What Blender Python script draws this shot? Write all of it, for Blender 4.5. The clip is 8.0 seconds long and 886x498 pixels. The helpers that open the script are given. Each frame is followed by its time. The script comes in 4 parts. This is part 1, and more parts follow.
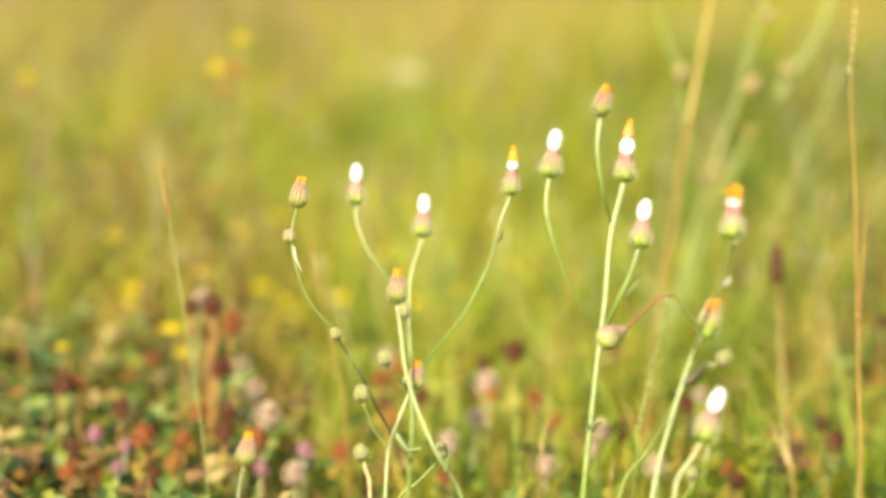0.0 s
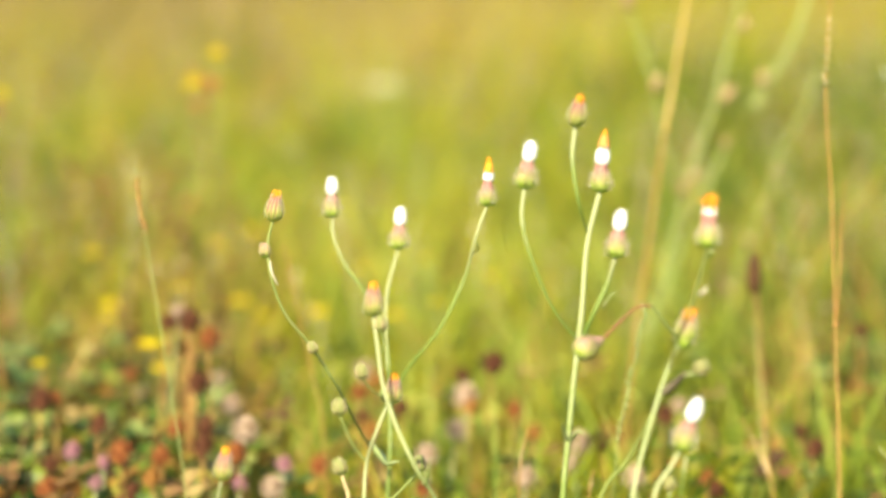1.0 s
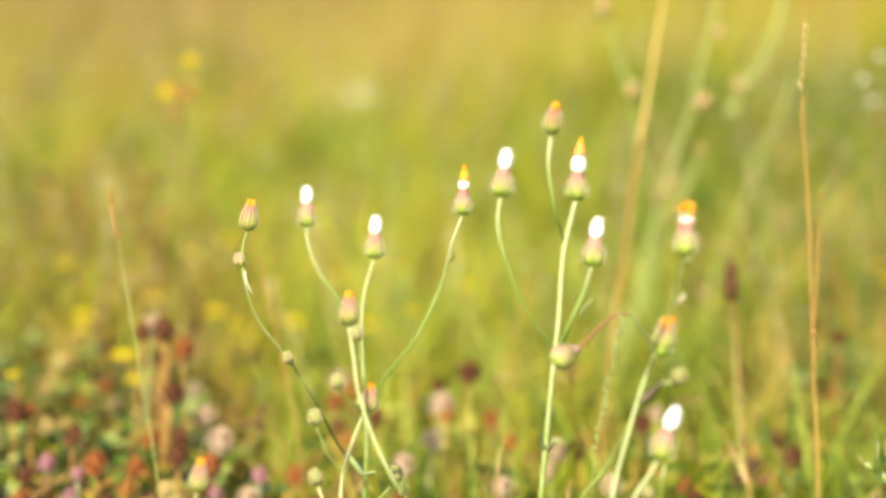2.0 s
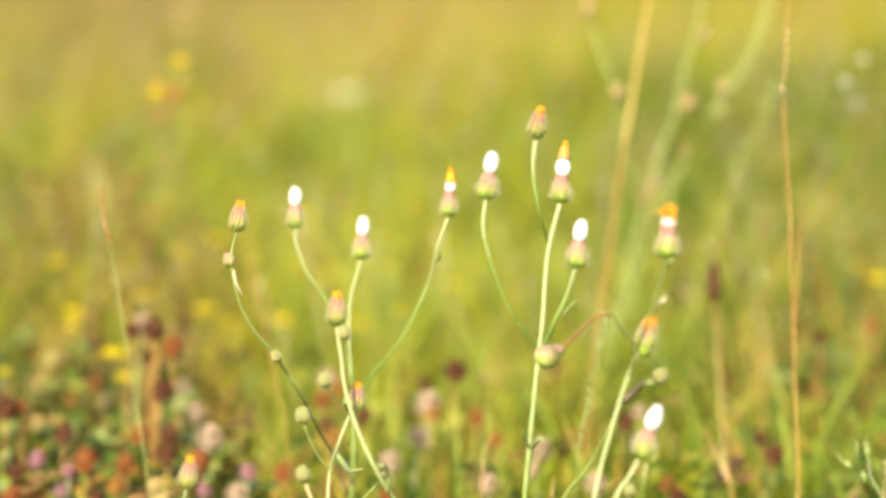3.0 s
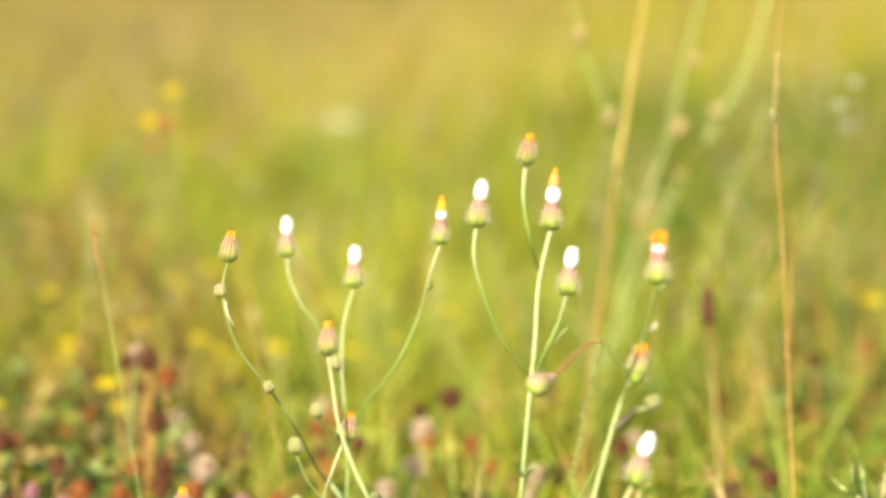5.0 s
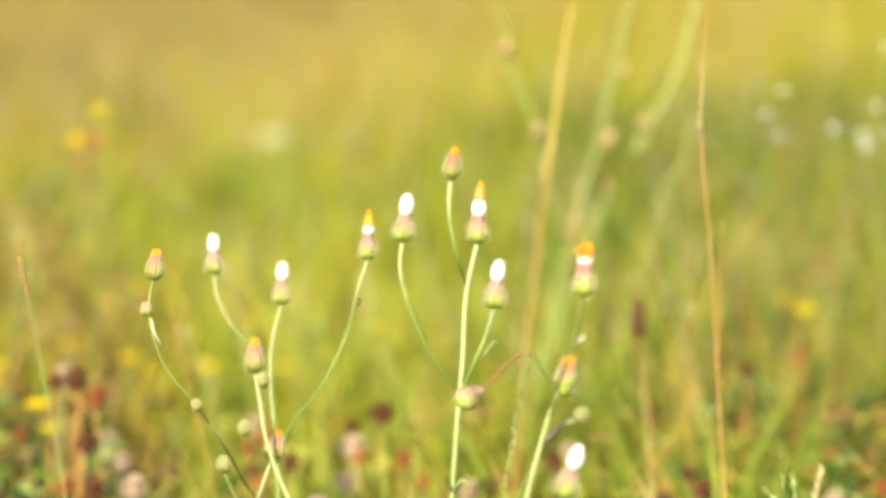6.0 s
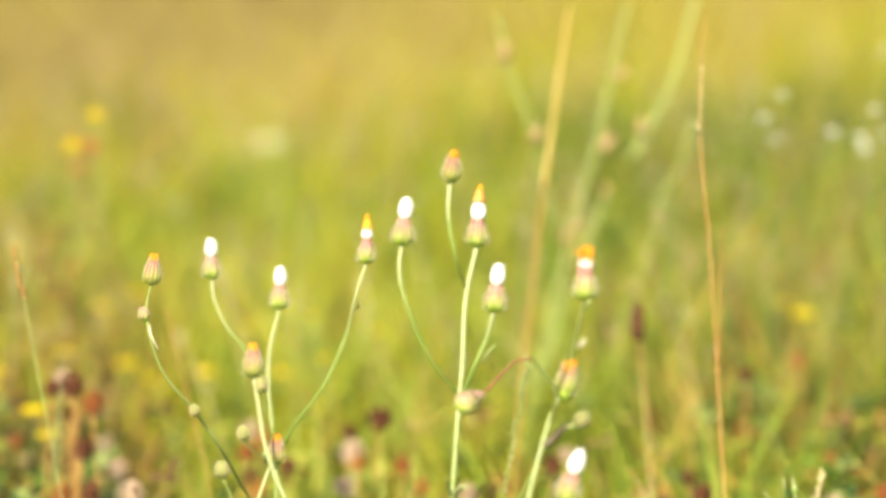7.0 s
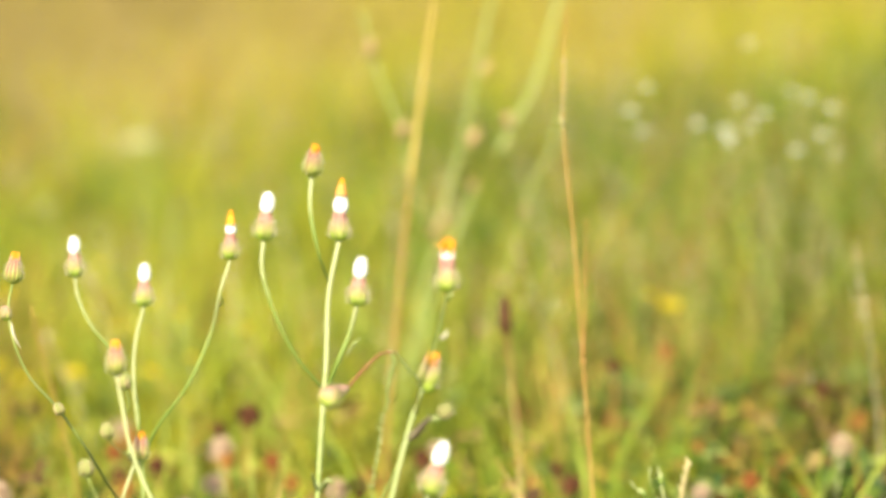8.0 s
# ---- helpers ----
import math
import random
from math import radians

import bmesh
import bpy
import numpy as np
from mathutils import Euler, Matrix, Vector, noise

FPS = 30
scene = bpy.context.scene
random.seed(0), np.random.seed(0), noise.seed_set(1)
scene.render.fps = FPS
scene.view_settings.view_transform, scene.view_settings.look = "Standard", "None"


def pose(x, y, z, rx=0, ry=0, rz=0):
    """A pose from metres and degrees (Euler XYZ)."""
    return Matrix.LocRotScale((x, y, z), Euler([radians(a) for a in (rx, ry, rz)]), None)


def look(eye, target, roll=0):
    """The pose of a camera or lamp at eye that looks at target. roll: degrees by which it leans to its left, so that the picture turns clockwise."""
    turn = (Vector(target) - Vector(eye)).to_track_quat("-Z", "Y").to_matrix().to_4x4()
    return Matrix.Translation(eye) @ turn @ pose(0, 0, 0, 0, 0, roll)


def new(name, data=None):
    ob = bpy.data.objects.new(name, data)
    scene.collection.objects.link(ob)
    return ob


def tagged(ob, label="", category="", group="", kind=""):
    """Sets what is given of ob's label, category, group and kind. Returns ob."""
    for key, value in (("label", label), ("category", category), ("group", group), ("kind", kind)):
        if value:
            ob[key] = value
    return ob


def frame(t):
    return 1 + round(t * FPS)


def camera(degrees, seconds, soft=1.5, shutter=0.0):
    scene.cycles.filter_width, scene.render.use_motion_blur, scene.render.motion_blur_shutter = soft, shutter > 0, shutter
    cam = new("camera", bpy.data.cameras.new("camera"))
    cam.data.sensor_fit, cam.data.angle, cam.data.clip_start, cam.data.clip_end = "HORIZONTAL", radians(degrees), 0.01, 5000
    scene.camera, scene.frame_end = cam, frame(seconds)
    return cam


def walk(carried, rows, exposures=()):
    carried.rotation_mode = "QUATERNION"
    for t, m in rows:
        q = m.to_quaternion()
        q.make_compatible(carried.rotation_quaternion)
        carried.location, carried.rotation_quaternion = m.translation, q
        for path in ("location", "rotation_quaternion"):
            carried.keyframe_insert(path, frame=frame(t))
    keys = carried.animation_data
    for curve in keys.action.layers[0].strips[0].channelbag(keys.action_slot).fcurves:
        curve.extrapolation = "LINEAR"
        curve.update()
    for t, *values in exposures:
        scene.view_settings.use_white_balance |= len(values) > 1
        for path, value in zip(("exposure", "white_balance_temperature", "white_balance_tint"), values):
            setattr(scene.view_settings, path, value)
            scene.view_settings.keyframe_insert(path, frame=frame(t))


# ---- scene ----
# ---------------------------------------------------------------- camera
cam = camera(20.0, 8.0, soft=3.1)
cam.data.dof.use_dof = True
cam.data.dof.focus_distance = 1.13
cam.data.dof.aperture_fstop = 4.0
PATH = [
    (0, pose(-0.0026, 0.0106, 0.4957, 78.143, -0.931, 1.376)),
    (0.1, pose(-0.0024, 0.0094, 0.4964, 78.405, -0.882, 1.369)),
    (0.2, pose(-0.0022, 0.0081, 0.4970, 78.706, -0.833, 1.322)),
    (0.3, pose(-0.0020, 0.0069, 0.4976, 78.630, -0.784, 1.159)),
    (0.4, pose(-0.0018, 0.0057, 0.4982, 78.566, -0.735, 0.839)),
    (0.5, pose(-0.0016, 0.0045, 0.4989, 78.451, -0.685, 0.819)),
    (0.7, pose(-0.0013, 0.0078, 0.4974, 78.510, -0.595, 0.837)),
    (0.9, pose(-0.0009, 0.0111, 0.4960, 78.400, -0.505, 0.868)),
    (1, pose(-0.0008, 0.0127, 0.4952, 78.430, -0.459, 0.818)),
    (1.1, pose(-0.0008, 0.0134, 0.4947, 78.441, -0.463, 0.799)),
    (1.2, pose(-0.0009, 0.0140, 0.4943, 78.466, -0.468, 0.844)),
    (1.3, pose(-0.0009, 0.0147, 0.4938, 78.490, -0.472, 0.825)),
    (1.4, pose(-0.0010, 0.0153, 0.4933, 78.541, -0.476, 0.727)),
    (1.5, pose(-0.0010, 0.0160, 0.4928, 78.617, -0.480, 0.513)),
    (1.6, pose(-0.0011, 0.0165, 0.4930, 78.697, -0.446, 0.504)),
    (1.7, pose(-0.0011, 0.0171, 0.4931, 78.594, -0.412, 0.351)),
    (1.9, pose(-0.0012, 0.0182, 0.4935, 78.649, -0.345, 0.216)),
    (2, pose(-0.0012, 0.0188, 0.4936, 78.650, -0.311, 0.206)),
    (2.1, pose(-0.0012, 0.0188, 0.4936, 78.690, -0.311, -0.054)),
    (2.2, pose(-0.0012, 0.0188, 0.4936, 78.650, -0.311, -0.002)),
    (3.3, pose(-0.0003, -0.0022, 0.5002, 78.528, -0.569, -0.040)),
    (3.4, pose(-0.0003, -0.0022, 0.5002, 78.489, -0.569, -0.027)),
    (3.5, pose(-0.0003, -0.0022, 0.5002, 78.489, -0.569, -0.027)),
    (4, pose(-0.0000, -0.0000, 0.5000, 78.500, -0.000, -0.000)),
    (4.1, pose(-0.0000, -0.0000, 0.5000, 78.474, -0.000, 0.013)),
    (4.2, pose(-0.0000, -0.0000, 0.5000, 78.474, -0.000, -0.000)),
    (5.3, pose(0.0055, 0.0041, 0.5011, 79.377, 0.203, -0.407)),
    (5.4, pose(0.0064, 0.0039, 0.5012, 79.414, 0.323, -1.168)),
    (5.5, pose(0.0073, 0.0037, 0.5012, 79.438, 0.444, -1.656)),
    (5.7, pose(0.0076, 0.0051, 0.5007, 79.465, 0.510, -1.609)),
    (5.8, pose(0.0077, 0.0058, 0.5005, 79.440, 0.543, -1.630)),
    (5.9, pose(0.0079, 0.0065, 0.5003, 79.440, 0.576, -1.652)),
    (6, pose(0.0081, 0.0072, 0.5001, 79.441, 0.608, -1.713)),
    (6.1, pose(0.0080, 0.0078, 0.4999, 79.424, 0.640, -1.846)),
    (6.4, pose(0.0078, 0.0093, 0.4992, 79.504, 0.733, -1.777)),
    (6.5, pose(0.0077, 0.0099, 0.4989, 79.540, 0.765, -1.871)),
    (6.7, pose(0.0071, 0.0110, 0.4985, 79.547, 0.747, -1.783)),
    (6.8, pose(0.0068, 0.0116, 0.4983, 79.583, 0.738, -1.805)),
    (7, pose(0.0062, 0.0128, 0.4978, 79.590, 0.720, -1.861)),
    (7.1, pose(0.0070, 0.0126, 0.4976, 79.525, 0.763, -1.876)),
    (7.2, pose(0.0078, 0.0123, 0.4974, 79.538, 0.806, -1.931)),
    (7.3, pose(0.0085, 0.0121, 0.4972, 79.538, 0.849, -2.051)),
    (7.4, pose(0.0093, 0.0119, 0.4970, 79.525, 0.892, -2.366)),
    (7.5, pose(0.0101, 0.0117, 0.4968, 79.551, 0.935, -2.967)),
    (7.6, pose(0.0106, 0.0116, 0.4966, 79.548, 0.936, -3.420)),
    (7.7, pose(0.0111, 0.0115, 0.4964, 79.518, 0.936, -3.782)),
    (7.8, pose(0.0115, 0.0114, 0.4962, 79.502, 0.937, -4.118)),
    (7.9, pose(0.0120, 0.0113, 0.4961, 79.537, 0.938, -4.440)),
    (8, pose(0.0125, 0.0113, 0.4959, 79.508, 0.938, -4.737)),
]
walk(cam, PATH, exposures=[(0.0, 1.36, 7190, 3.5), (2.2, 1.36, 7190, 3.5), (5.5, 1.40, 7190, 3.5), (8.0, 1.42, 7190, 3.5)])

# ---------------------------------------------------------------- light
world = bpy.data.worlds.new("sky")
scene.world = world
world.use_nodes = True
wn = world.node_tree.nodes
sky = wn.new("ShaderNodeTexSky")
sky.sky_type = "NISHITA"
sky.sun_disc = False
sky.sun_elevation = radians(43)
sky.sun_rotation = radians(200)
sky.dust_density = 2.0
wn["Background"].inputs["Strength"].default_value = 0.11
world.node_tree.links.new(sky.outputs["Color"], wn["Background"].inputs["Color"])

sun_data = bpy.data.lights.new("sun", "SUN")
sun_data.energy = 4.2
sun_data.angle = radians(0.6)
sun_data.color = (1.0, 0.92, 0.75)
sun = new("sun", sun_data)
sun.matrix_world = look((-1.0, -2.7, 2.7), (0, 0, 0))


# ---------------------------------------------------------------- materials
def surface(name, colours, scale=60.0, rough=0.6, bump=0.15, through_light=0.0, vary="none", detail_scale=6.0, spec=0.22):
    """A mottled surface: colours blend by noise at two scales, by island or by object."""
    m = bpy.data.materials.new(name)
    m.use_nodes = True
    nt = m.node_tree
    n, l = nt.nodes, nt.links
    bsdf = n["Principled BSDF"]
    co = n.new("ShaderNodeTexCoord")
    fine = n.new("ShaderNodeTexNoise")
    fine.inputs["Scale"].default_value = scale * detail_scale
    fine.inputs["Detail"].default_value = 4
    wide = n.new("ShaderNodeTexNoise")
    wide.inputs["Scale"].default_value = scale
    wide.inputs["Detail"].default_value = 2
    for k in (fine, wide):
        l.new(co.outputs["Object"], k.inputs["Vector"])
    mix = n.new("ShaderNodeMath")
    mix.operation = "MULTIPLY_ADD"
    l.new(fine.outputs["Fac"], mix.inputs[0])
    mix.inputs[1].default_value = 0.45
    half = n.new("ShaderNodeMath")
    half.operation = "MULTIPLY_ADD"
    l.new(wide.outputs["Fac"], half.inputs[0])
    half.inputs[1].default_value = 0.9
    half.inputs[2].default_value = -0.18
    l.new(half.outputs[0], mix.inputs[2])
    fac = mix.outputs[0]
    if vary != "none":
        rnd = n.new("ShaderNodeNewGeometry" if vary == "island" else "ShaderNodeObjectInfo")
        out = rnd.outputs["Random Per Island" if vary == "island" else "Random"]
        add = n.new("ShaderNodeMath")
        add.operation = "MULTIPLY_ADD"
        l.new(out, add.inputs[0])
        add.inputs[1].default_value = 0.8
        off = n.new("ShaderNodeMath")
        off.operation = "MULTIPLY_ADD"
        l.new(fac, off.inputs[0])
        off.inputs[1].default_value = 0.6
        off.inputs[2].default_value = -0.22
        l.new(off.outputs[0], add.inputs[2])
        fac = add.outputs[0]
    ramp = n.new("ShaderNodeValToRGB")
    el = ramp.color_ramp.elements
    for i, c in enumerate(colours):
        p = 0.15 + 0.7 * i / max(1, len(colours) - 1)
        e = el[i] if i < 2 else el.new(p)
        e.position = p
        e.color = (*c, 1)
    l.new(fac, ramp.inputs["Fac"])
    l.new(ramp.outputs["Color"], bsdf.inputs["Base Color"])
    bsdf.inputs["Roughness"].default_value = rough
    bsdf.inputs["Specular IOR Level"].default_value = spec
    if bump:
        b = n.new("ShaderNodeBump")
        b.inputs["Strength"].default_value = bump
        b.inputs["Distance"].default_value = 0.0005
        l.new(fine.outputs["Fac"], b.inputs["Height"])
        l.new(b.outputs["Normal"], bsdf.inputs["Normal"])
    if through_light:
        tr = n.new("ShaderNodeBsdfTranslucent")
        l.new(ramp.outputs["Color"], tr.inputs["Color"])
        ms = n.new("ShaderNodeMixShader")
        ms.inputs["Fac"].default_value = through_light
        l.new(bsdf.outputs[0], ms.inputs[1])
        l.new(tr.outputs[0], ms.inputs[2])
        l.new(ms.outputs[0], n["Material Output"].inputs["Surface"])
    return m


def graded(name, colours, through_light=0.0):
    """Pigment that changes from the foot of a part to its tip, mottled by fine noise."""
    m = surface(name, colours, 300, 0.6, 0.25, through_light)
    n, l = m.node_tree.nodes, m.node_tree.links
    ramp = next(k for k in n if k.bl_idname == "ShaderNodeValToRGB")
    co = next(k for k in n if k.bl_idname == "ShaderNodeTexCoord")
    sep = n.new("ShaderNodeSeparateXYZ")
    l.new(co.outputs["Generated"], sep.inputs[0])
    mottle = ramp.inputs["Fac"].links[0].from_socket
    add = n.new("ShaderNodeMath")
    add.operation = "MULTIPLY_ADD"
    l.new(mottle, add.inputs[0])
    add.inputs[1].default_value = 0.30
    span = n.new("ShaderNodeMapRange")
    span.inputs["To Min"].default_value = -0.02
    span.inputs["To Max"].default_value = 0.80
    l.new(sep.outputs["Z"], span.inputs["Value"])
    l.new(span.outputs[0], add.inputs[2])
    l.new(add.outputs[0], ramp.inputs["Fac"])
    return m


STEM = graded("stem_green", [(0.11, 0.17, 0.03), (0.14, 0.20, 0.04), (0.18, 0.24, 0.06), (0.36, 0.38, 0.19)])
STEM_DEEP = surface("stem_deep_green", [(0.07, 0.09, 0.02), (0.11, 0.13, 0.03), (0.17, 0.14, 0.05)], 50, 0.6, 0.2)
STEM_PALE = surface("stem_pale", [(0.24, 0.30, 0.10), (0.33, 0.37, 0.17), (0.42, 0.42, 0.25)], 40, 0.55, 0.2)
BROWN_STEM = surface("stem_brown", [(0.13, 0.07, 0.025), (0.22, 0.12, 0.04), (0.20, 0.17, 0.05)], 30, 0.65, 0.2)
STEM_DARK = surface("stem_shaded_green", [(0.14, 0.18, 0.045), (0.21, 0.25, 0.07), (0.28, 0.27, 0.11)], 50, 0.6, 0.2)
STEM_RED = surface("stem_reddish", [(0.13, 0.040, 0.022), (0.19, 0.07, 0.035), (0.20, 0.13, 0.05)], 60, 0.6, 0.2)
GREY_STEM = surface("stem_grey_green", [(0.19, 0.25, 0.07), (0.27, 0.32, 0.11), (0.33, 0.36, 0.14)], 25, 0.6, 0.2)
STRAW = surface("straw", [(0.34, 0.22, 0.06), (0.44, 0.30, 0.09), (0.50, 0.37, 0.14)], 30, 0.55, 0.25)
STRAW_PALE = surface("straw_pale", [(0.48, 0.38, 0.20), (0.60, 0.50, 0.28), (0.42, 0.28, 0.14)], 45, 0.6, 0.25)
STRAW_RED = surface("straw_russet", [(0.25, 0.12, 0.035), (0.35, 0.19, 0.06), (0.42, 0.28, 0.10)], 30, 0.6, 0.25)
INVOLUCRE = graded("involucre_green", [(0.18, 0.30, 0.03), (0.32, 0.42, 0.06), (0.38, 0.32, 0.14), (0.36, 0.20, 0.16)])
BUD_CORE = graded("bud_core_mauve", [(0.20, 0.30, 0.04), (0.30, 0.26, 0.08), (0.28, 0.13, 0.09), (0.30, 0.11, 0.08)])
BRACT = graded("bract_mauve_green", [(0.30, 0.42, 0.06), (0.46, 0.50, 0.14), (0.52, 0.44, 0.24), (0.52, 0.32, 0.28)], 0.25)
DOWN = surface("grey_down", [(0.60, 0.54, 0.40), (0.74, 0.68, 0.56)], 200, 0.8, 0.0, 0.3, "island")
NECK = surface("neck_rose", [(0.26, 0.10, 0.09), (0.36, 0.17, 0.14), (0.46, 0.27, 0.21)], 400, 0.6, 0.2)
PAPPUS = surface("pappus_white", [(0.84, 0.83, 0.80), (0.90, 0.89, 0.87)], 400, 0.8, 0.2, 0.15)
CREAM = surface("petal_cream", [(0.66, 0.60, 0.42), (0.78, 0.72, 0.56)], 300, 0.6, 0.1, 0.2)
PEACH = surface("withered_peach", [(0.62, 0.25, 0.08), (0.70, 0.32, 0.10), (0.74, 0.28, 0.03)], 300, 0.6, 0.2, 0.25)
ORANGE = surface("withered_orange", [(0.80, 0.26, 0.02), (0.90, 0.40, 0.025), (0.90, 0.54, 0.08)], 300, 0.55, 0.2, 0.4, "island")
BUD_TIP = surface("bud_mauve", [(0.19, 0.22, 0.06), (0.29, 0.25, 0.11), (0.35, 0.23, 0.15)], 300, 0.6, 0.2)
BUD_DRY = surface("bud_dry", [(0.26, 0.17, 0.08), (0.35, 0.23, 0.12), (0.40, 0.24, 0.14)], 200, 0.6, 0.2)
CLOVER_DARK = surface("clover_maroon", [(0.06, 0.020, 0.011), (0.11, 0.036, 0.017), (0.19, 0.075, 0.03)], 200, 0.7, 0.2, 0.1, "island")
CLOVER_RUST = surface("clover_rust", [(0.17, 0.045, 0.018), (0.29, 0.085, 0.025), (0.42, 0.18, 0.05)], 200, 0.7, 0.2, 0.15, "island")
CLOVER_PINK = surface("clover_pink", [(0.38, 0.14, 0.20), (0.48, 0.24, 0.28), (0.50, 0.34, 0.30)], 200, 0.6, 0.1, 0.25, "island")
CLOVER_PALE = surface("clover_cream", [(0.42, 0.28, 0.18), (0.54, 0.42, 0.30), (0.50, 0.34, 0.30)], 200, 0.6, 0.1, 0.2, "island")
CLOVER_OCHRE = surface("clover_ochre", [(0.28, 0.11, 0.025), (0.40, 0.18, 0.04), (0.36, 0.22, 0.07)], 200, 0.6, 0.1, 0.2, "island")
SPIKE_BROWN = surface("ribwort_brown", [(0.03, 0.012, 0.006), (0.06, 0.025, 0.010), (0.11, 0.05, 0.02)], 300, 0.8, 0.3)
LEAF = surface("leaf_green", [(0.03, 0.065, 0.008), (0.07, 0.125, 0.014), (0.15, 0.21, 0.025), (0.31, 0.30, 0.05), (0.22, 0.09, 0.02)], 40, 0.5, 0.2, 0.3, "island")
CLOVER_LEAF = surface("clover_leaf", [(0.02, 0.05, 0.01), (0.06, 0.11, 0.018), (0.13, 0.18, 0.035), (0.24, 0.27, 0.08)], 60, 0.45, 0.2, 0.25, "island", 6.0, 0.5)
BLADE_PALE = surface("blade_light_green", [(0.22, 0.29, 0.035), (0.31, 0.38, 0.055), (0.42, 0.44, 0.10)], 30, 0.5, 0.1, 0.4, "island")
LITTER = surface("leaf_litter", [(0.06, 0.03, 0.013), (0.13, 0.065, 0.024), (0.19, 0.11, 0.038), (0.32, 0.24, 0.09)], 60, 0.7, 0.2, 0.2, "island")
LEAF_PALE = surface("leaf_pale_green", [(0.20, 0.27, 0.08), (0.30, 0.36, 0.13), (0.42, 0.44, 0.22)], 80, 0.5, 0.2, 0.2)
LEAF_DEAD = surface("leaf_withered", [(0.07, 0.06, 0.04), (0.14, 0.11, 0.07), (0.22, 0.20, 0.12)], 150, 0.75, 0.3, 0.1)
YELLOW = surface("petal_yellow", [(0.68, 0.50, 0.008), (0.80, 0.62, 0.015)], 200, 0.5, 0.1, 0.25, "island")
# soil and thatch made extra dark: shade between dense blades is in the colour
SOIL = surface("soil_thatch_and_shade", [(0.03, 0.032, 0.012), (0.05, 0.058, 0.016), (0.10, 0.085, 0.03), (0.05, 0.07, 0.016)], 0.9, 0.9, 0.5, 0, "none", 40.0, 0.2)


def meadow_material(name, green, dry):
    """Blades vary one by one, tuft by tuft and in broad patches; belts of the meadow are lush or dry."""
    m = bpy.data.materials.new(name)
    m.use_nodes = True
    n, l = m.node_tree.nodes, m.node_tree.links
    bsdf = n["Principled BSDF"]
    geo = n.new("ShaderNodeNewGeometry")
    sep = n.new("ShaderNodeSeparateXYZ")
    l.new(geo.outputs["Position"], sep.inputs[0])
    flat = n.new("ShaderNodeCombineXYZ")
    l.new(sep.outputs["X"], flat.inputs["X"])
    l.new(sep.outputs["Y"], flat.inputs["Y"])

    def patches(scale, low, high):
        """Noise of one size over the ground, spread from low to high."""
        k = n.new("ShaderNodeTexNoise")
        k.inputs["Scale"].default_value = scale
        k.inputs["Detail"].default_value = 2
        l.new(flat.outputs[0], k.inputs["Vector"])
        r = n.new("ShaderNodeMapRange")
        r.inputs["From Min"].default_value = 0.3
        r.inputs["From Max"].default_value = 0.7
        r.inputs["To Min"].default_value = low
        r.inputs["To Max"].default_value = high
        l.new(k.outputs["Fac"], r.inputs["Value"])
        return r.outputs[0]

    def total(*sockets):
        """The sum of some sockets."""
        out = sockets[0]
        for k in sockets[1:]:
            add = n.new("ShaderNodeMath")
            add.operation = "ADD"
            l.new(out, add.inputs[0])
            l.new(k, add.inputs[1])
            out = add.outputs[0]
        return out

    def slope(socket, a, b, low, high):
        r = n.new("ShaderNodeMapRange")
        for key, v in (("From Min", a), ("From Max", b), ("To Min", low), ("To Max", high)):
            r.inputs[key].default_value = v
        l.new(socket, r.inputs["Value"])
        return r.outputs[0]

    # mixed turf, a yellow belt, a lush green one, then dry grass
    away = total(sep.outputs["Y"], patches(1.3, -0.4, 0.4), slope(sep.outputs["X"], -1.0, 1.0, 0.7, -0.7))
    belt = n.new("ShaderNodeValToRGB")
    be = belt.color_ramp.elements
    for k, (p, v) in enumerate(((0.05, 0.38), (0.15, 0.47), (0.23, 0.42), (0.30, 0.30), (0.38, 0.32), (0.46, 0.48), (0.55, 0.72), (0.74, 0.94))):
        e = be[k] if k < 2 else be.new(p)
        e.position, e.color = p, (v, v, v, 1)
    l.new(slope(away, 1.0, 6.0, 0.0, 1.0), belt.inputs["Fac"])
    value = total(
        belt.outputs["Color"],
        slope(sep.outputs["X"], -0.1, 0.24, 0.05, -0.15),
        patches(3.0, -0.16, 0.20),
        patches(17.0, -0.20, 0.22),
        slope(geo.outputs["Random Per Island"], 0.0, 1.0, -0.26, 0.22),
    )
    ramp = n.new("ShaderNodeValToRGB")
    el = ramp.color_ramp.elements
    cols = green + dry
    for i, k in enumerate(cols):
        p = 0.05 + 0.9 * i / (len(cols) - 1)
        e = el[i] if i < 2 else el.new(p)
        e.position, e.color = p, (*k, 1)
    l.new(value, ramp.inputs["Fac"])
    l.new(ramp.outputs["Color"], bsdf.inputs["Base Color"])
    bsdf.inputs["Roughness"].default_value = 0.5
    bsdf.inputs["Specular IOR Level"].default_value = 0.32
    tr = n.new("ShaderNodeBsdfTranslucent")
    l.new(ramp.outputs["Color"], tr.inputs["Color"])
    ms = n.new("ShaderNodeMixShader")
    ms.inputs["Fac"].default_value = 0.45
    l.new(bsdf.outputs[0], ms.inputs[1])
    l.new(tr.outputs[0], ms.inputs[2])
    l.new(ms.outputs[0], n["Material Output"].inputs["Surface"])
    return m


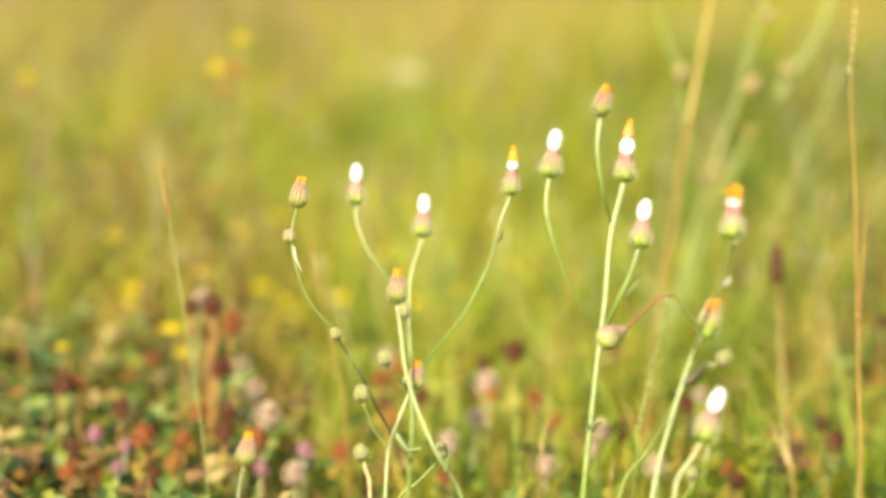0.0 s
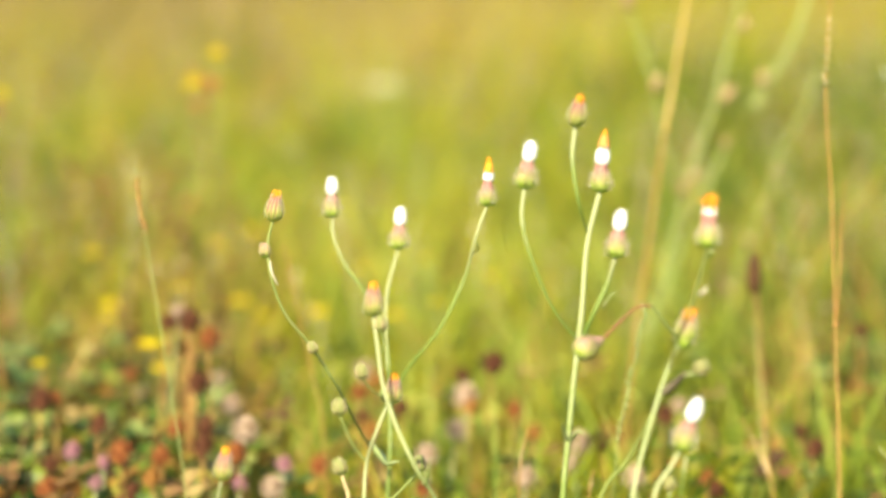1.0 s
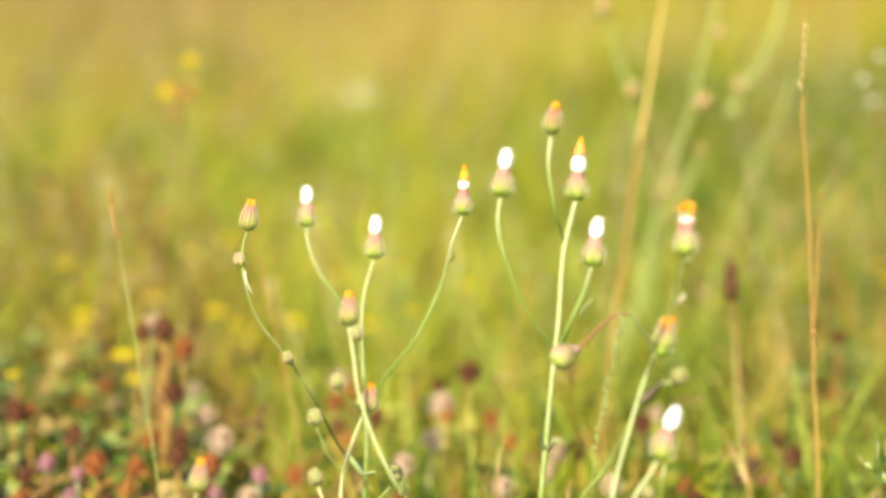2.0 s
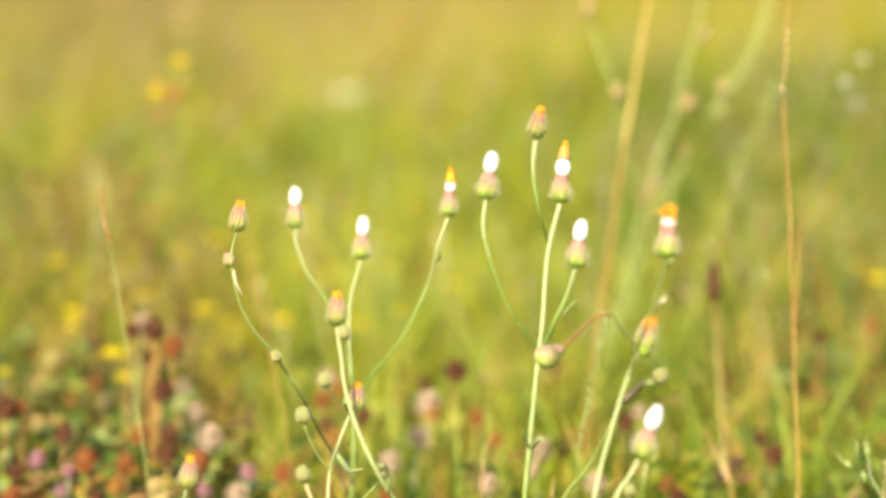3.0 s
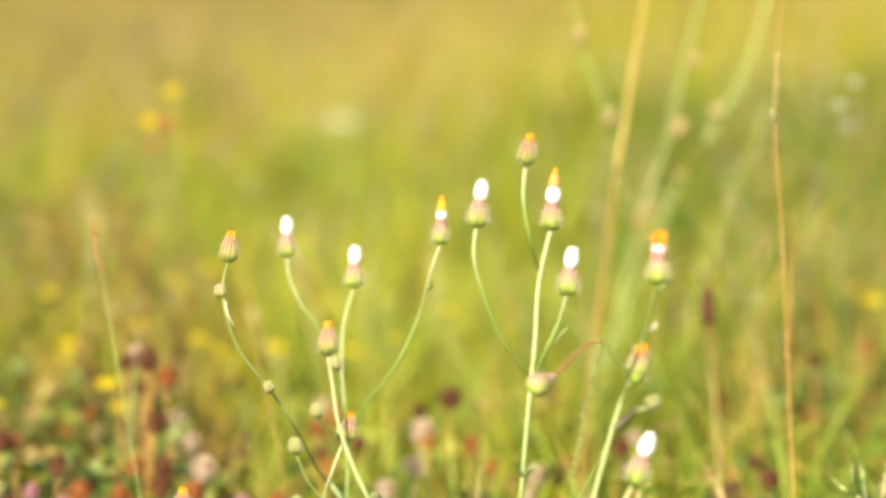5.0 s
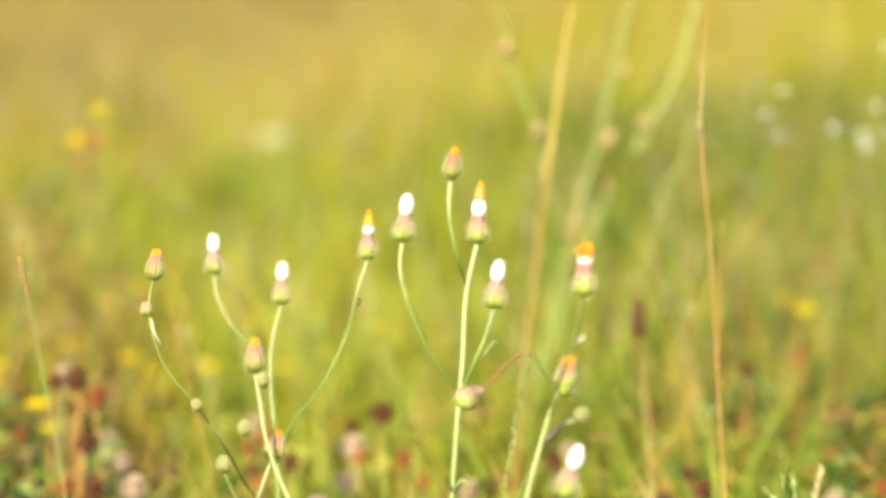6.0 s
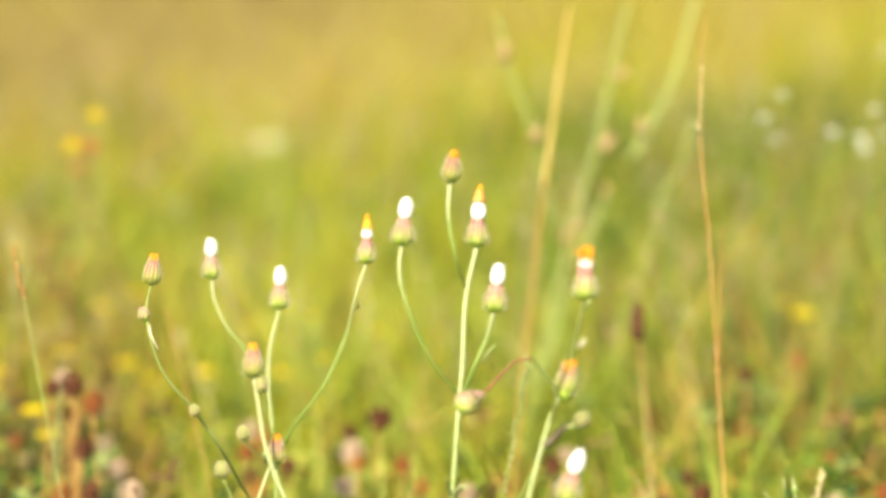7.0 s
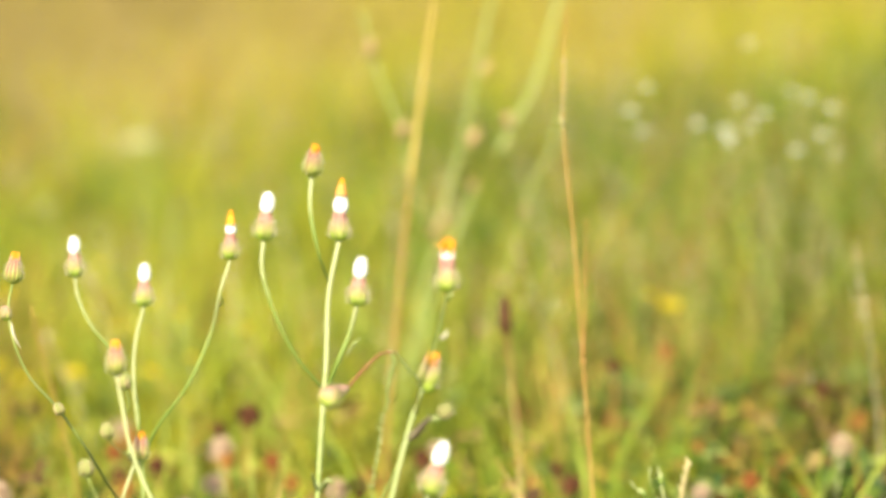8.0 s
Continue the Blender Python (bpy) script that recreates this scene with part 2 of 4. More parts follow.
GRASS = meadow_material(
    "meadow_grass",
    [(0.05, 0.10, 0.010), (0.15, 0.22, 0.014), (0.31, 0.34, 0.020)],
    [(0.43, 0.39, 0.026), (0.46, 0.38, 0.05), (0.42, 0.33, 0.085), (0.31, 0.23, 0.08)],
)
SEED_STRAW = surface("seeding_straw", [(0.20, 0.12, 0.05), (0.38, 0.27, 0.12), (0.56, 0.48, 0.30), (0.66, 0.60, 0.44)], 60, 0.5, 0.1, 0.35, "island", 6.0, 0.4)


# ---------------------------------------------------------------- building blocks
def part(name, bm, material, parent=None, label="", smooth=True):
    me = bpy.data.meshes.new(name)
    bm.to_mesh(me)
    bm.free()
    me.materials.append(material)
    if smooth:
        me.polygons.foreach_set("use_smooth", [True] * len(me.polygons))
    ob = new(name, me)
    if parent is not None:
        ob.parent = parent
        ob.matrix_parent_inverse = Matrix.Translation(-parent.matrix_basis.translation) if parent.parent is None else Matrix.Identity(4)
    if label:
        tagged(ob, label)
    return ob


def root(name, base, label, category, group=""):
    ob = new(name)
    ob.empty_display_size = 0.02
    ob.location = base
    return tagged(ob, label, category, group)


def spline(points, steps=6):
    """A smooth line through a few points."""
    p = [Vector(q) for q in points]
    if len(p) < 3:
        return [p[0].lerp(p[1], i / steps) for i in range(steps + 1)]
    p = [2 * p[0] - p[1], *p, 2 * p[-1] - p[-2]]
    out = []
    for i in range(1, len(p) - 2):
        a, b, c, d = p[i - 1:i + 3]
        t1 = (b - a).length ** 0.5
        t2 = t1 + (c - b).length ** 0.5
        t3 = t2 + (d - c).length ** 0.5
        for k in range(steps):
            t = t1 + (t2 - t1) * k / steps
            a1, a2, a3 = a.lerp(b, t / t1), b.lerp(c, (t - t1) / (t2 - t1)), c.lerp(d, (t - t2) / (t3 - t2))
            b1, b2 = a1.lerp(a2, t / t2), a2.lerp(a3, (t - t1) / (t3 - t1))
            out.append(b1.lerp(b2, (t - t1) / (t2 - t1)))
    out.append(p[-2])
    return out


def tube(points, r0, r1, sides=8, steps=6, knobbly=0.0, bm=None):
    line = spline(points, steps)
    bm = bm or bmesh.new()
    rings = []
    side = Vector((1, 0, 0.01))
    for i, q in enumerate(line):
        along = (line[min(i + 1, len(line) - 1)] - line[max(i - 1, 0)]).normalized()
        side = (side - along * side.dot(along)).normalized()
        up = along.cross(side)
        t = i / (len(line) - 1)
        r = r0 + (r1 - r0) * t
        r *= 1 + knobbly * (noise.noise(q * 180) + 0.6 * noise.noise(q * 60))
        rings.append([bm.verts.new(q + (side * math.cos(a) + up * math.sin(a)) * r) for a in [2 * math.pi * k / sides for k in range(sides)]])
    for a, b in zip(rings, rings[1:]):
        for k in range(sides):
            bm.faces.new((a[k], a[(k + 1) % sides], b[(k + 1) % sides], b[k]))
    bm.faces.new(rings[0][::-1])
    bm.faces.new(rings[-1])
    return bm


def lathe(profile, m, sides=26, ribs=0, depth=0.0, bm=None, wobble=0.0):
    """Turns (radius, height) pairs round an axis; ribs press grooves into it."""
    bm = bm or bmesh.new()
    rings = []
    for r, z in profile:
        ring = []
        for k in range(sides):
            a = 2 * math.pi * k / sides
            rr = r * (1 + depth * math.cos(ribs * a)) * (1 + wobble * noise.noise(Vector((math.cos(a) * 2, math.sin(a) * 2, z * 900))))
            ring.append(bm.verts.new(m @ Vector((rr * math.cos(a), rr * math.sin(a), z))))
        rings.append(ring)
    for a, b in zip(rings, rings[1:]):
        for k in range(sides):
            bm.faces.new((a[k], a[(k + 1) % sides], b[(k + 1) % sides], b[k]))
    bm.faces.new(rings[0][::-1])
    bm.faces.new(rings[-1])
    return bm


def strip(bm, line, widths, normal, thick=0.00012):
    """A thin leaf or petal along a line, closed to a slim solid."""
    rows = []
    for i, (q, w) in enumerate(zip(line, widths)):
        along = (line[min(i + 1, len(line) - 1)] - line[max(i - 1, 0)]).normalized()
        side = along.cross(normal).normalized()
        up = side.cross(along).normalized()
        rows.append([bm.verts.new(q - side * w), bm.verts.new(q + up * (thick + w * 0.18)), bm.verts.new(q + side * w), bm.verts.new(q - up * thick)])
    for a, b in zip(rows, rows[1:]):
        for k in range(4):
            bm.faces.new((a[k], a[(k + 1) % 4], b[(k + 1) % 4], b[k]))
    bm.faces.new(rows[0][::-1])
    bm.faces.new(rows[-1])


def aim(base, top):
    axis = Vector(top) - Vector(base)
    return Matrix.Translation(base) @ axis.to_track_quat("Z", "Y").to_matrix().to_4x4()


MM = 0.001
rng = random.Random(11)


def along_profile(prof, z):
    for (r0, z0), (r1, z1) in zip(prof, prof[1:]):
        if z <= z1:
            return r0 + (r1 - r0) * max(0.0, (z - z0) / (z1 - z0))
    return prof[-1][0]


def bracts(m, prof, count, z0, z1, flare, width, proud=0.22):
    """Narrow bracts that lie on the head and free themselves towards their tips."""
    bm = bmesh.new()
    for k in range(count):
        a = 2 * math.pi * (k + rng.uniform(-0.2, 0.2)) / count
        out = Vector((math.cos(a), math.sin(a), 0))
        f, top = flare * rng.uniform(0.5, 1.5), z1 + (z1 - z0) * rng.uniform(-0.08, 0.08)
        line = []
        for t in (0, 0.25, 0.5, 0.75, 1):
            z = z0 + (top - z0) * t
            line.append(m @ (out * (along_profile(prof, z) + proud + f * t * t) + Vector((0, 0, z))))
        strip(bm, line, [w * MM for w in (width * 0.8, width, width * 0.9, width * 0.6, width * 0.12)], m.to_3x3() @ out)
    return bm


def down_hairs(m, prof, count, z0, z1, length):
    """Fine grey hairs that stand out from a head."""
    bm = bmesh.new()
    for _ in range(count):
        a, z = rng.uniform(0, 2 * math.pi), rng.uniform(z0, z1)
        out = Vector((math.cos(a), math.sin(a), rng.uniform(-0.2, 0.7)))
        s = Vector((-math.sin(a), math.cos(a), 0)) * 0.06
        r = along_profile(prof, z)
        p = Vector((math.cos(a), math.sin(a), 0)) * r + Vector((0, 0, z))
        q = p + out * length * rng.uniform(0.5, 1.2)
        v = [bm.verts.new(m @ w) for w in (p - s, p + s, q)]
        u = bm.verts.new(m @ (p + Vector((0, 0, 0.16))))
        bm.faces.new(v)
        bm.faces.new((v[0], u, v[2]))
        bm.faces.new((u, v[1], v[2]))
        bm.faces.new((v[1], u, v[0]))
    return bm


def tuft(m, z0, z1, r, count=110):
    """The pappus: a soft core under upright bristles."""
    mid, half = (z0 + z1) / 2, (z1 - z0) / 2
    prof = [(max(0.05, r * 0.93 * math.sqrt(max(0, 1 - ((z - mid) / half) ** 2)) * (1.0 - 0.24 * (z - mid) / half)), z) for z in [z0 + (z1 - z0) * k / 12 for k in range(13)]]
    bm = lathe(prof, m, 22, 11, 0.03, wobble=0.08)
    for _ in range(count):
        a, t = rng.uniform(0, 2 * math.pi), rng.uniform(0.1, 0.9)
        z = z0 + (z1 - z0) * t
        rr = r * 0.85 * math.sqrt(max(0.02, 1 - ((z - mid) / half) ** 2))
        o = Vector((math.cos(a), math.sin(a), 0))
        s = Vector((-math.sin(a), math.cos(a), 0)) * 0.16
        p, q = o * rr + Vector((0, 0, z)), o * (rr + 0.55 * rng.uniform(0.5, 1.3)) + Vector((0, 0, z + 1.6))
        v = [bm.verts.new(m @ w) for w in (p - s, p + s, q, p + Vector((0, 0, 0.4)))]
        bm.faces.new((v[0], v[1], v[2]))
        bm.faces.new((v[1], v[3], v[2]))
        bm.faces.new((v[3], v[0], v[2]))
        bm.faces.new((v[0], v[3], v[1]))
    return bm


def petals(m, count, r, z0, z1, spread, width, ragged=0.25, bm=None):
    bm = bm or bmesh.new()
    for k in range(count):
        a = 2.4 * k + rng.uniform(-0.3, 0.3)
        out = Vector((math.cos(a), math.sin(a), 0))
        rr = r * math.sqrt((k + 0.5) / count)
        top = z1 - (z1 - z0) * ragged * rng.random()
        sp = spread * rng.uniform(0.3, 1.2)
        line = [m @ (out * (rr * (1 - 0.25 * t) + sp * t * t) + Vector((0, 0, z0 + (top - z0) * t))) for t in (0, 0.4, 0.75, 1)]
        strip(bm, line, [w * MM for w in (width * 0.8, width, width, width * 0.4)], m.to_3x3() @ out, 0.0002)
    return bm


def flower_head(plant, base, top, kind, s=1.0):
    """A composite head in one of its stages: bud, small, pappus, tip or frill."""
    m = aim(base, top) @ Matrix.Diagonal((s * MM, s * MM, s * MM, 1))
    # all sizes below in millimetres, scaled by m
    if kind == "bud":
        prof = [(0.9, 0), (2.4, 0.5), (3.4, 1.8), (3.8, 3.6), (3.6, 5.8), (2.9, 8.0), (2.2, 10.0), (1.6, 11.6)]
        head = part("flower_head", lathe(prof, m, 39, 13, 0.05), BUD_CORE, plant)
        part("bract_whorl", bracts(m, prof, 12, 1.6, 12.0, 0.3, 0.52, 0.3), BRACT, head, "mauve-edged green bracts")
        part("corolla", petals(m, 20, 2.0, 9.5, 14.6, 0.3, 0.55), ORANGE, head, "orange closed florets")
        part("fuzz", down_hairs(m, prof, 200, 1, 10, 1.7), DOWN, head, "pale grey hairs")
    elif kind == "opening":
        prof = [(1.0, 0), (2.2, 0.5), (3.0, 1.8), (3.4, 3.6), (3.3, 5.8), (2.9, 8.0), (2.4, 9.6)]
        head = part("flower_head", lathe(prof, m, 39, 13, 0.05), INVOLUCRE, plant)
        part("bract_whorl", bracts(m, prof, 13, 3.8, 13.0, 0.5, 0.62), BRACT, head, "mauve-edged green bracts")
        part("corolla", petals(m, 24, 2.4, 7.0, 15.0, 0.3, 0.55, 0.5), ORANGE, head, "orange and rose half-open florets")
        part("fuzz", down_hairs(m, prof, 160, 2, 9, 1.7), DOWN, head, "pale grey hairs")
    elif kind == "nodding":
        prof = [(0.8, 0), (1.4, 1.0), (2.3, 3.2), (3.5, 6.5), (4.1, 9.0), (3.8, 11.2), (2.6, 12.8), (0.8, 13.2)]
        head = part("flower_head", lathe(prof, m, 39, 13, 0.05), INVOLUCRE, plant)
        part("bract_whorl", bracts(m, prof, 14, 6.0, 13.0, 0.1, 0.55), BUD_TIP, head, "mauve-grey bracts")
        part("fuzz", down_hairs(m, prof, 70, 7, 12.8, 1.4), DOWN, head, "grey down")
    elif kind in ("small", "green"):
        m = m @ Matrix.Diagonal((0.88, 0.88, 0.92, 1))
        prof = [(0.7, 0), (1.9, 0.4), (2.7, 1.6), (3.1, 3.4), (2.8, 5.4), (2.1, 7.0), (1.0, 8.0)]
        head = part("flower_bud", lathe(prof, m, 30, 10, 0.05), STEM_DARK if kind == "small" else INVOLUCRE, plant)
        part("bract_whorl", bracts(m, prof, 11, 1.0, 8.2, 0.15, 0.52), BUD_TIP, head, "dull mauve bracts" if kind == "small" else "")
        part("fuzz", down_hairs(m, prof, 80, 1.0, 8.0, 1.5), DOWN, head, "grey down")
    else:
        prof = [(1.0, 0), (2.6, 0.4), (3.6, 1.4), (3.9, 2.9), (3.6, 5.0), (3.0, 7.4), (2.4, 9.8)]
        head = part("flower_head", lathe(prof, m, 39, 13, 0.06), INVOLUCRE, plant)
        part("bract_whorl", bracts(m, prof, 13, 1.4, 11.0, 0.5, 0.50), BRACT, head, "mauve-edged green bracts")
        part("outer_whorl", bracts(m, prof, 9, 1.2, 5.8, 1.7, 0.28), INVOLUCRE, head, "small spreading bracts")
        part("fuzz", down_hairs(m, prof, 260, 0.8, 8.2, 2.6), DOWN, head, "pale grey hairs")
        if kind == "pappus":
            part("neck", lathe([(2.3, 9.2), (2.2, 10.2), (2.1, 11.4), (1.9, 12.4)], m, 30, 10, 0.08), NECK, head, "rose-tinted florets")
            part("pappus", tuft(m, 10.8, 20.6, 3.1), PAPPUS, head, "white silky pappus")
        elif kind == "tip":
            part("neck", lathe([(2.4, 9.2), (2.4, 10.4), (2.4, 12.0), (2.2, 13.0)], m, 30, 10, 0.08), NECK, head, "rose-tinted florets")
            part("pappus", tuft(m, 10.8, 20.2, 3.3), PAPPUS, head, "white silky pappus")
            part("corolla", lathe([(2.7, 18.8), (2.4, 20.2), (2.0, 21.8), (1.7, 23.2), (1.4, 24.2)], m, 27, 9, 0.07), PEACH, head, "peach withered florets in a cone")
            part("tip", petals(m, 16, 1.5, 22.6, 27.0, -0.3, 0.5, 0.4), ORANGE, head, "orange floret tips")
        elif kind == "spire":
            part("neck", lathe([(2.4, 9.2), (2.3, 10.4), (2.2, 12.4), (2.1, 13.6)], m, 30, 10, 0.08), NECK, head, "rose-tinted florets")
            part("pappus", tuft(m, 12.2, 18.0, 2.9), PAPPUS, head, "white silky pappus")
            part("corolla", lathe([(2.5, 17.0), (2.2, 18.6), (1.8, 20.4), (1.5, 22.0)], m, 27, 9, 0.08), ORANGE, head, "orange withered florets in a cone")
            part("tip", petals(m, 14, 1.4, 20.6, 25.2, -0.2, 0.5, 0.4), ORANGE, head, "orange floret tips")
        else:
            part("neck", lathe([(2.5, 9.2), (2.8, 10.4), (3.0, 12.0), (2.9, 13.4)], m, 30, 10, 0.1), NECK, head, "rose-streaked florets")
            part("pappus", tuft(m, 11.8, 16.2, 3.1), PAPPUS, head, "white silky pappus")
            part("corolla", petals(m, 9, 2.6, 16.5, 20.4, 3.0, 0.45, 0.6, petals(m, 40, 3.0, 13.8, 21.4, 0.7, 0.5, 0.5)), ORANGE, head, "curled withered orange florets")
    return head


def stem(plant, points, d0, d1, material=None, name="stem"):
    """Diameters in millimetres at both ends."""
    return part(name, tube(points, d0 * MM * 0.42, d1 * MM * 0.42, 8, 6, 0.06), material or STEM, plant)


def small_leaf(plant, points, width, material=None, name="leaf", label=""):
    line = spline(points, 4)
    n = len(line) - 1
    bm = bmesh.new()
    strip(bm, line, [0.55 * width * MM * (0.25 + 1.1 * math.sin(math.pi * min(0.97, (i / n) ** 0.7 * 0.9 + 0.08))) / 1.3 for i in range(n + 1)], Vector((0.1, -1, 0.35)), 0.0002)
    return part(name, bm, material or LEAF, plant, label)


def ground_point(p, shift=(0.0, 0.0)):
    return (p[0] + shift[0], p[1] + shift[1], 0.0)


# ---------------------------------------------------------------- ground
def build_ground():
    xs = sorted({round(v, 3) for v in [*np.linspace(-3, 3, 41), *np.linspace(-40, 40, 17), -900, -300, -120, 120, 300, 900]})
    ys = sorted({round(v, 3) for v in [*np.linspace(0, 8, 49), *np.linspace(-40, 60, 21), -900, -300, -120, 120, 300, 900]})
    verts, faces = [], []
    for y in ys:
        for x in xs:
            near = abs(x) < 20 and abs(y) < 25
            z = 0.012 * noise.noise(Vector((x * 3, y * 3, 0))) + (0.02 * noise.noise(Vector((x * 0.7, y * 0.7, 5)))) if near else 0.0
            verts.append((x, y, z - 0.02))
    w = len(xs)
    for j in range(len(ys) - 1):
        for i in range(w - 1):
            faces.append((j * w + i, j * w + i + 1, (j + 1) * w + i + 1, (j + 1) * w + i))
    me = bpy.data.meshes.new("ground")
    me.from_pydata(verts, [], faces)
    me.materials.append(SOIL)
    me.polygons.foreach_set("use_smooth", [True] * len(me.polygons))
    tagged(new("ground", me), "meadow ground of soil and dry thatch, grass shade in its colour", "ground", kind="structure")


build_ground()


# ---------------------------------------------------------------- meadow grass
def lumps(x, y, size, seed):
    """Smooth random values from 0 to 1 over the ground, in lumps of that size."""
    table = np.random.RandomState(seed).rand(128, 128)
    u, v = np.asarray(x) / size + 640.0, np.asarray(y) / size + 640.0
    i, j = np.floor(u).astype(int), np.floor(v).astype(int)
    f, g = u - i, v - j
    f, g = f * f * (3 - 2 * f), g * g * (3 - 2 * g)
    i, j = i % 128, j % 128
    i1, j1 = (i + 1) % 128, (j + 1) % 128
    return (table[i, j] * (1 - f) + table[i1, j] * f) * (1 - g) + (table[i, j1] * (1 - f) + table[i1, j1] * f) * g


def inside(x, y, box, edge):
    """1 well inside a box, falling to 0 across an uneven edge."""
    x0, x1, y0, y1 = box
    d = np.minimum(np.minimum(x - x0, x1 - x), np.minimum(y - y0, y1 - y)) / edge
    return np.clip(d + 0.6 * (lumps(x, y, edge, 77) - 0.5), 0, 1)


def blade_mesh(name, label, x, y, h, width, lean, r, material, az=None, coarse=False):
    """Bent, tapering blades of the given feet and heights in one mesh."""
    n = len(x)
    wd = (width[0] + (width[1] - width[0]) * r.rand(n)) / 2
    az = r.rand(n) * 2 * np.pi if az is None else az
    ln = lean * h * (0.2 + r.rand(n))
    face = r.rand(n) * np.pi
    levels = [(0.0, 1.0), (0.6, 0.8)] if coarse else [(0.0, 1.0), (0.35, 0.95), (0.68, 0.7), (0.9, 0.35)]
    k = len(levels)
    vs = np.zeros((n, 2 * k + 1, 3))
    for i, (s, ww) in enumerate(levels):
        cx, cy, cz = x + np.cos(az) * ln * s * s, y + np.sin(az) * ln * s * s, h * s * (1 - 0.15 * s) - 0.02
        for e, sg in ((0, -1), (1, 1)):
            vs[:, 2 * i + e, 0] = cx + sg * np.cos(face) * wd * ww
            vs[:, 2 * i + e, 1] = cy + sg * np.sin(face) * wd * ww
            vs[:, 2 * i + e, 2] = cz
    vs[:, 2 * k] = np.stack([x + np.cos(az) * ln, y + np.sin(az) * ln, h * 0.86 - 0.02], 1)
    quad = np.array([[2 * i, 2 * i + 1, 2 * i + 3, 2 * i + 2] for i in range(k - 1)])
    off = (np.arange(n) * (2 * k + 1))[:, None, None]
    quads = (quad[None] + off).reshape(-1, 4).tolist()
    tris = (np.array([[2 * k - 2, 2 * k - 1, 2 * k]])[None] + off).reshape(-1, 3).tolist()
    me = bpy.data.meshes.new(name)
    me.from_pydata(vs.reshape(-1, 3).tolist(), [], quads + tris)
    me.materials.append(material)
    return tagged(new(name, me), label, "grass", kind="stuff")


def blades(name, label, count, box, edge, height, width, lean, seed, material, weight=None, clump=0.09, coarse=False):
    """Turf over a box: denser and taller in lumps, thinner between them."""
    r = np.random.RandomState(seed)
    x = box[0] + (box[1] - box[0]) * r.rand(count)
    y = box[2] + (box[3] - box[2]) * r.rand(count)
    lump = lumps(x, y, clump, seed + 50)
    keep = inside(x, y, box, edge) * (0.5 + 0.7 * lump)
    if weight is not None:
        keep = keep * weight(x, y)
    ok = r.rand(count) < keep
    x, y, lump = x[ok], y[ok], lump[ok]
    h = (height[0] + (height[1] - height[0]) * r.rand(len(x)) ** 1.6) * (0.6 + 0.75 * lump)
    return blade_mesh(name, label, x, y, h, width, lean, r, material, coarse=coarse)


def tufts(name, label, count, box, height, width, seed, material, weight=None, size=26, spread=0.018, lean=0.55):
    """Separate tufts: each a fan of blades from one foot."""
    r = np.random.RandomState(seed)
    cx = box[0] + (box[1] - box[0]) * r.rand(count)
    cy = box[2] + (box[3] - box[2]) * r.rand(count)
    ok = r.rand(count) < inside(cx, cy, box, 0.25 * (box[1] - box[0])) * (1.0 if weight is None else weight(cx, cy))
    cx, cy = cx[ok], cy[ok]
    big = 0.6 + 0.8 * r.rand(len(cx))
    per = np.maximum(5, (size * big).astype(int))
    k = np.repeat(np.arange(len(cx)), per)
    az = r.rand(len(k)) * 2 * np.pi
    rad = spread * big[k] * np.sqrt(r.rand(len(k)))
    h = (height[0] + (height[1] - height[0]) * r.rand(len(k))) * big[k]
    return blade_mesh(name, label, cx[k] + np.cos(az) * rad, cy[k] + np.sin(az) * rad, h, width, lean, r, material, az)


def seeding_grass(name, label, count, box, height, seed, material, weight=None, husk=0.0032):
    """Thin culms that carry a loose panicle of small husks."""
    r = np.random.RandomState(seed)
    x = box[0] + (box[1] - box[0]) * r.rand(count)
    y = box[2] + (box[3] - box[2]) * r.rand(count)
    ok = r.rand(count) < inside(x, y, box, 0.15 * (box[1] - box[0])) * (1.0 if weight is None else weight(x, y))
    x, y = x[ok], y[ok]
    verts, faces = [], []
    for cx, cy in zip(x, y):
        h = height[0] + (height[1] - height[0]) * r.rand()
        az, ln = r.rand() * 6.283, h * 0.35 * r.rand()
        line = [Vector((cx + math.cos(az) * ln * s * s, cy + math.sin(az) * ln * s * s, h * s - 0.02)) for s in (0.0, 0.4, 0.75, 1.0)]
        b = len(verts)
        for q, w in zip(line, (0.0007, 0.0006, 0.0005, 0.0003)):
            verts += [q + Vector((w, 0, 0)), q + Vector((-w * 0.5, w * 0.87, 0)), q + Vector((-w * 0.5, -w * 0.87, 0))]
        for k in range(3):
            for e in range(3):
                faces.append((b + 3 * k + e, b + 3 * k + (e + 1) % 3, b + 3 * k + 3 + (e + 1) % 3, b + 3 * k + 3 + e))
        for k in range(r.randint(6, 12)):
            s = 0.70 + 0.30 * r.rand()
            a2, out = r.rand() * 6.283, 0.008 * (1.15 - s) / 0.3 * r.rand()
            q = line[2].lerp(line[3], (s - 0.70) / 0.30) + Vector((math.cos(a2) * out, math.sin(a2) * out, 0.0))
            d = Vector((math.cos(a2) * 0.5, math.sin(a2) * 0.5, 0.9)) * husk * (0.7 + 0.7 * r.rand())
            w = husk * 0.36
            b = len(verts)
            verts += [q - d, q + Vector((w, 0, 0)), q + Vector((0, w, 0)), q + Vector((-w, 0, 0)), q + Vector((0, -w, 0)), q + d]
            for e in range(4):
                faces += [(b, b + 1 + (e + 1) % 4, b + 1 + e), (b + 5, b + 1 + e, b + 1 + (e + 1) % 4)]
    me = bpy.data.meshes.new(name)
    me.from_pydata([tuple(v) for v in verts], [], faces)
    me.materials.append(material)
    return tagged(new(name, me), label, "grass", kind="stuff")


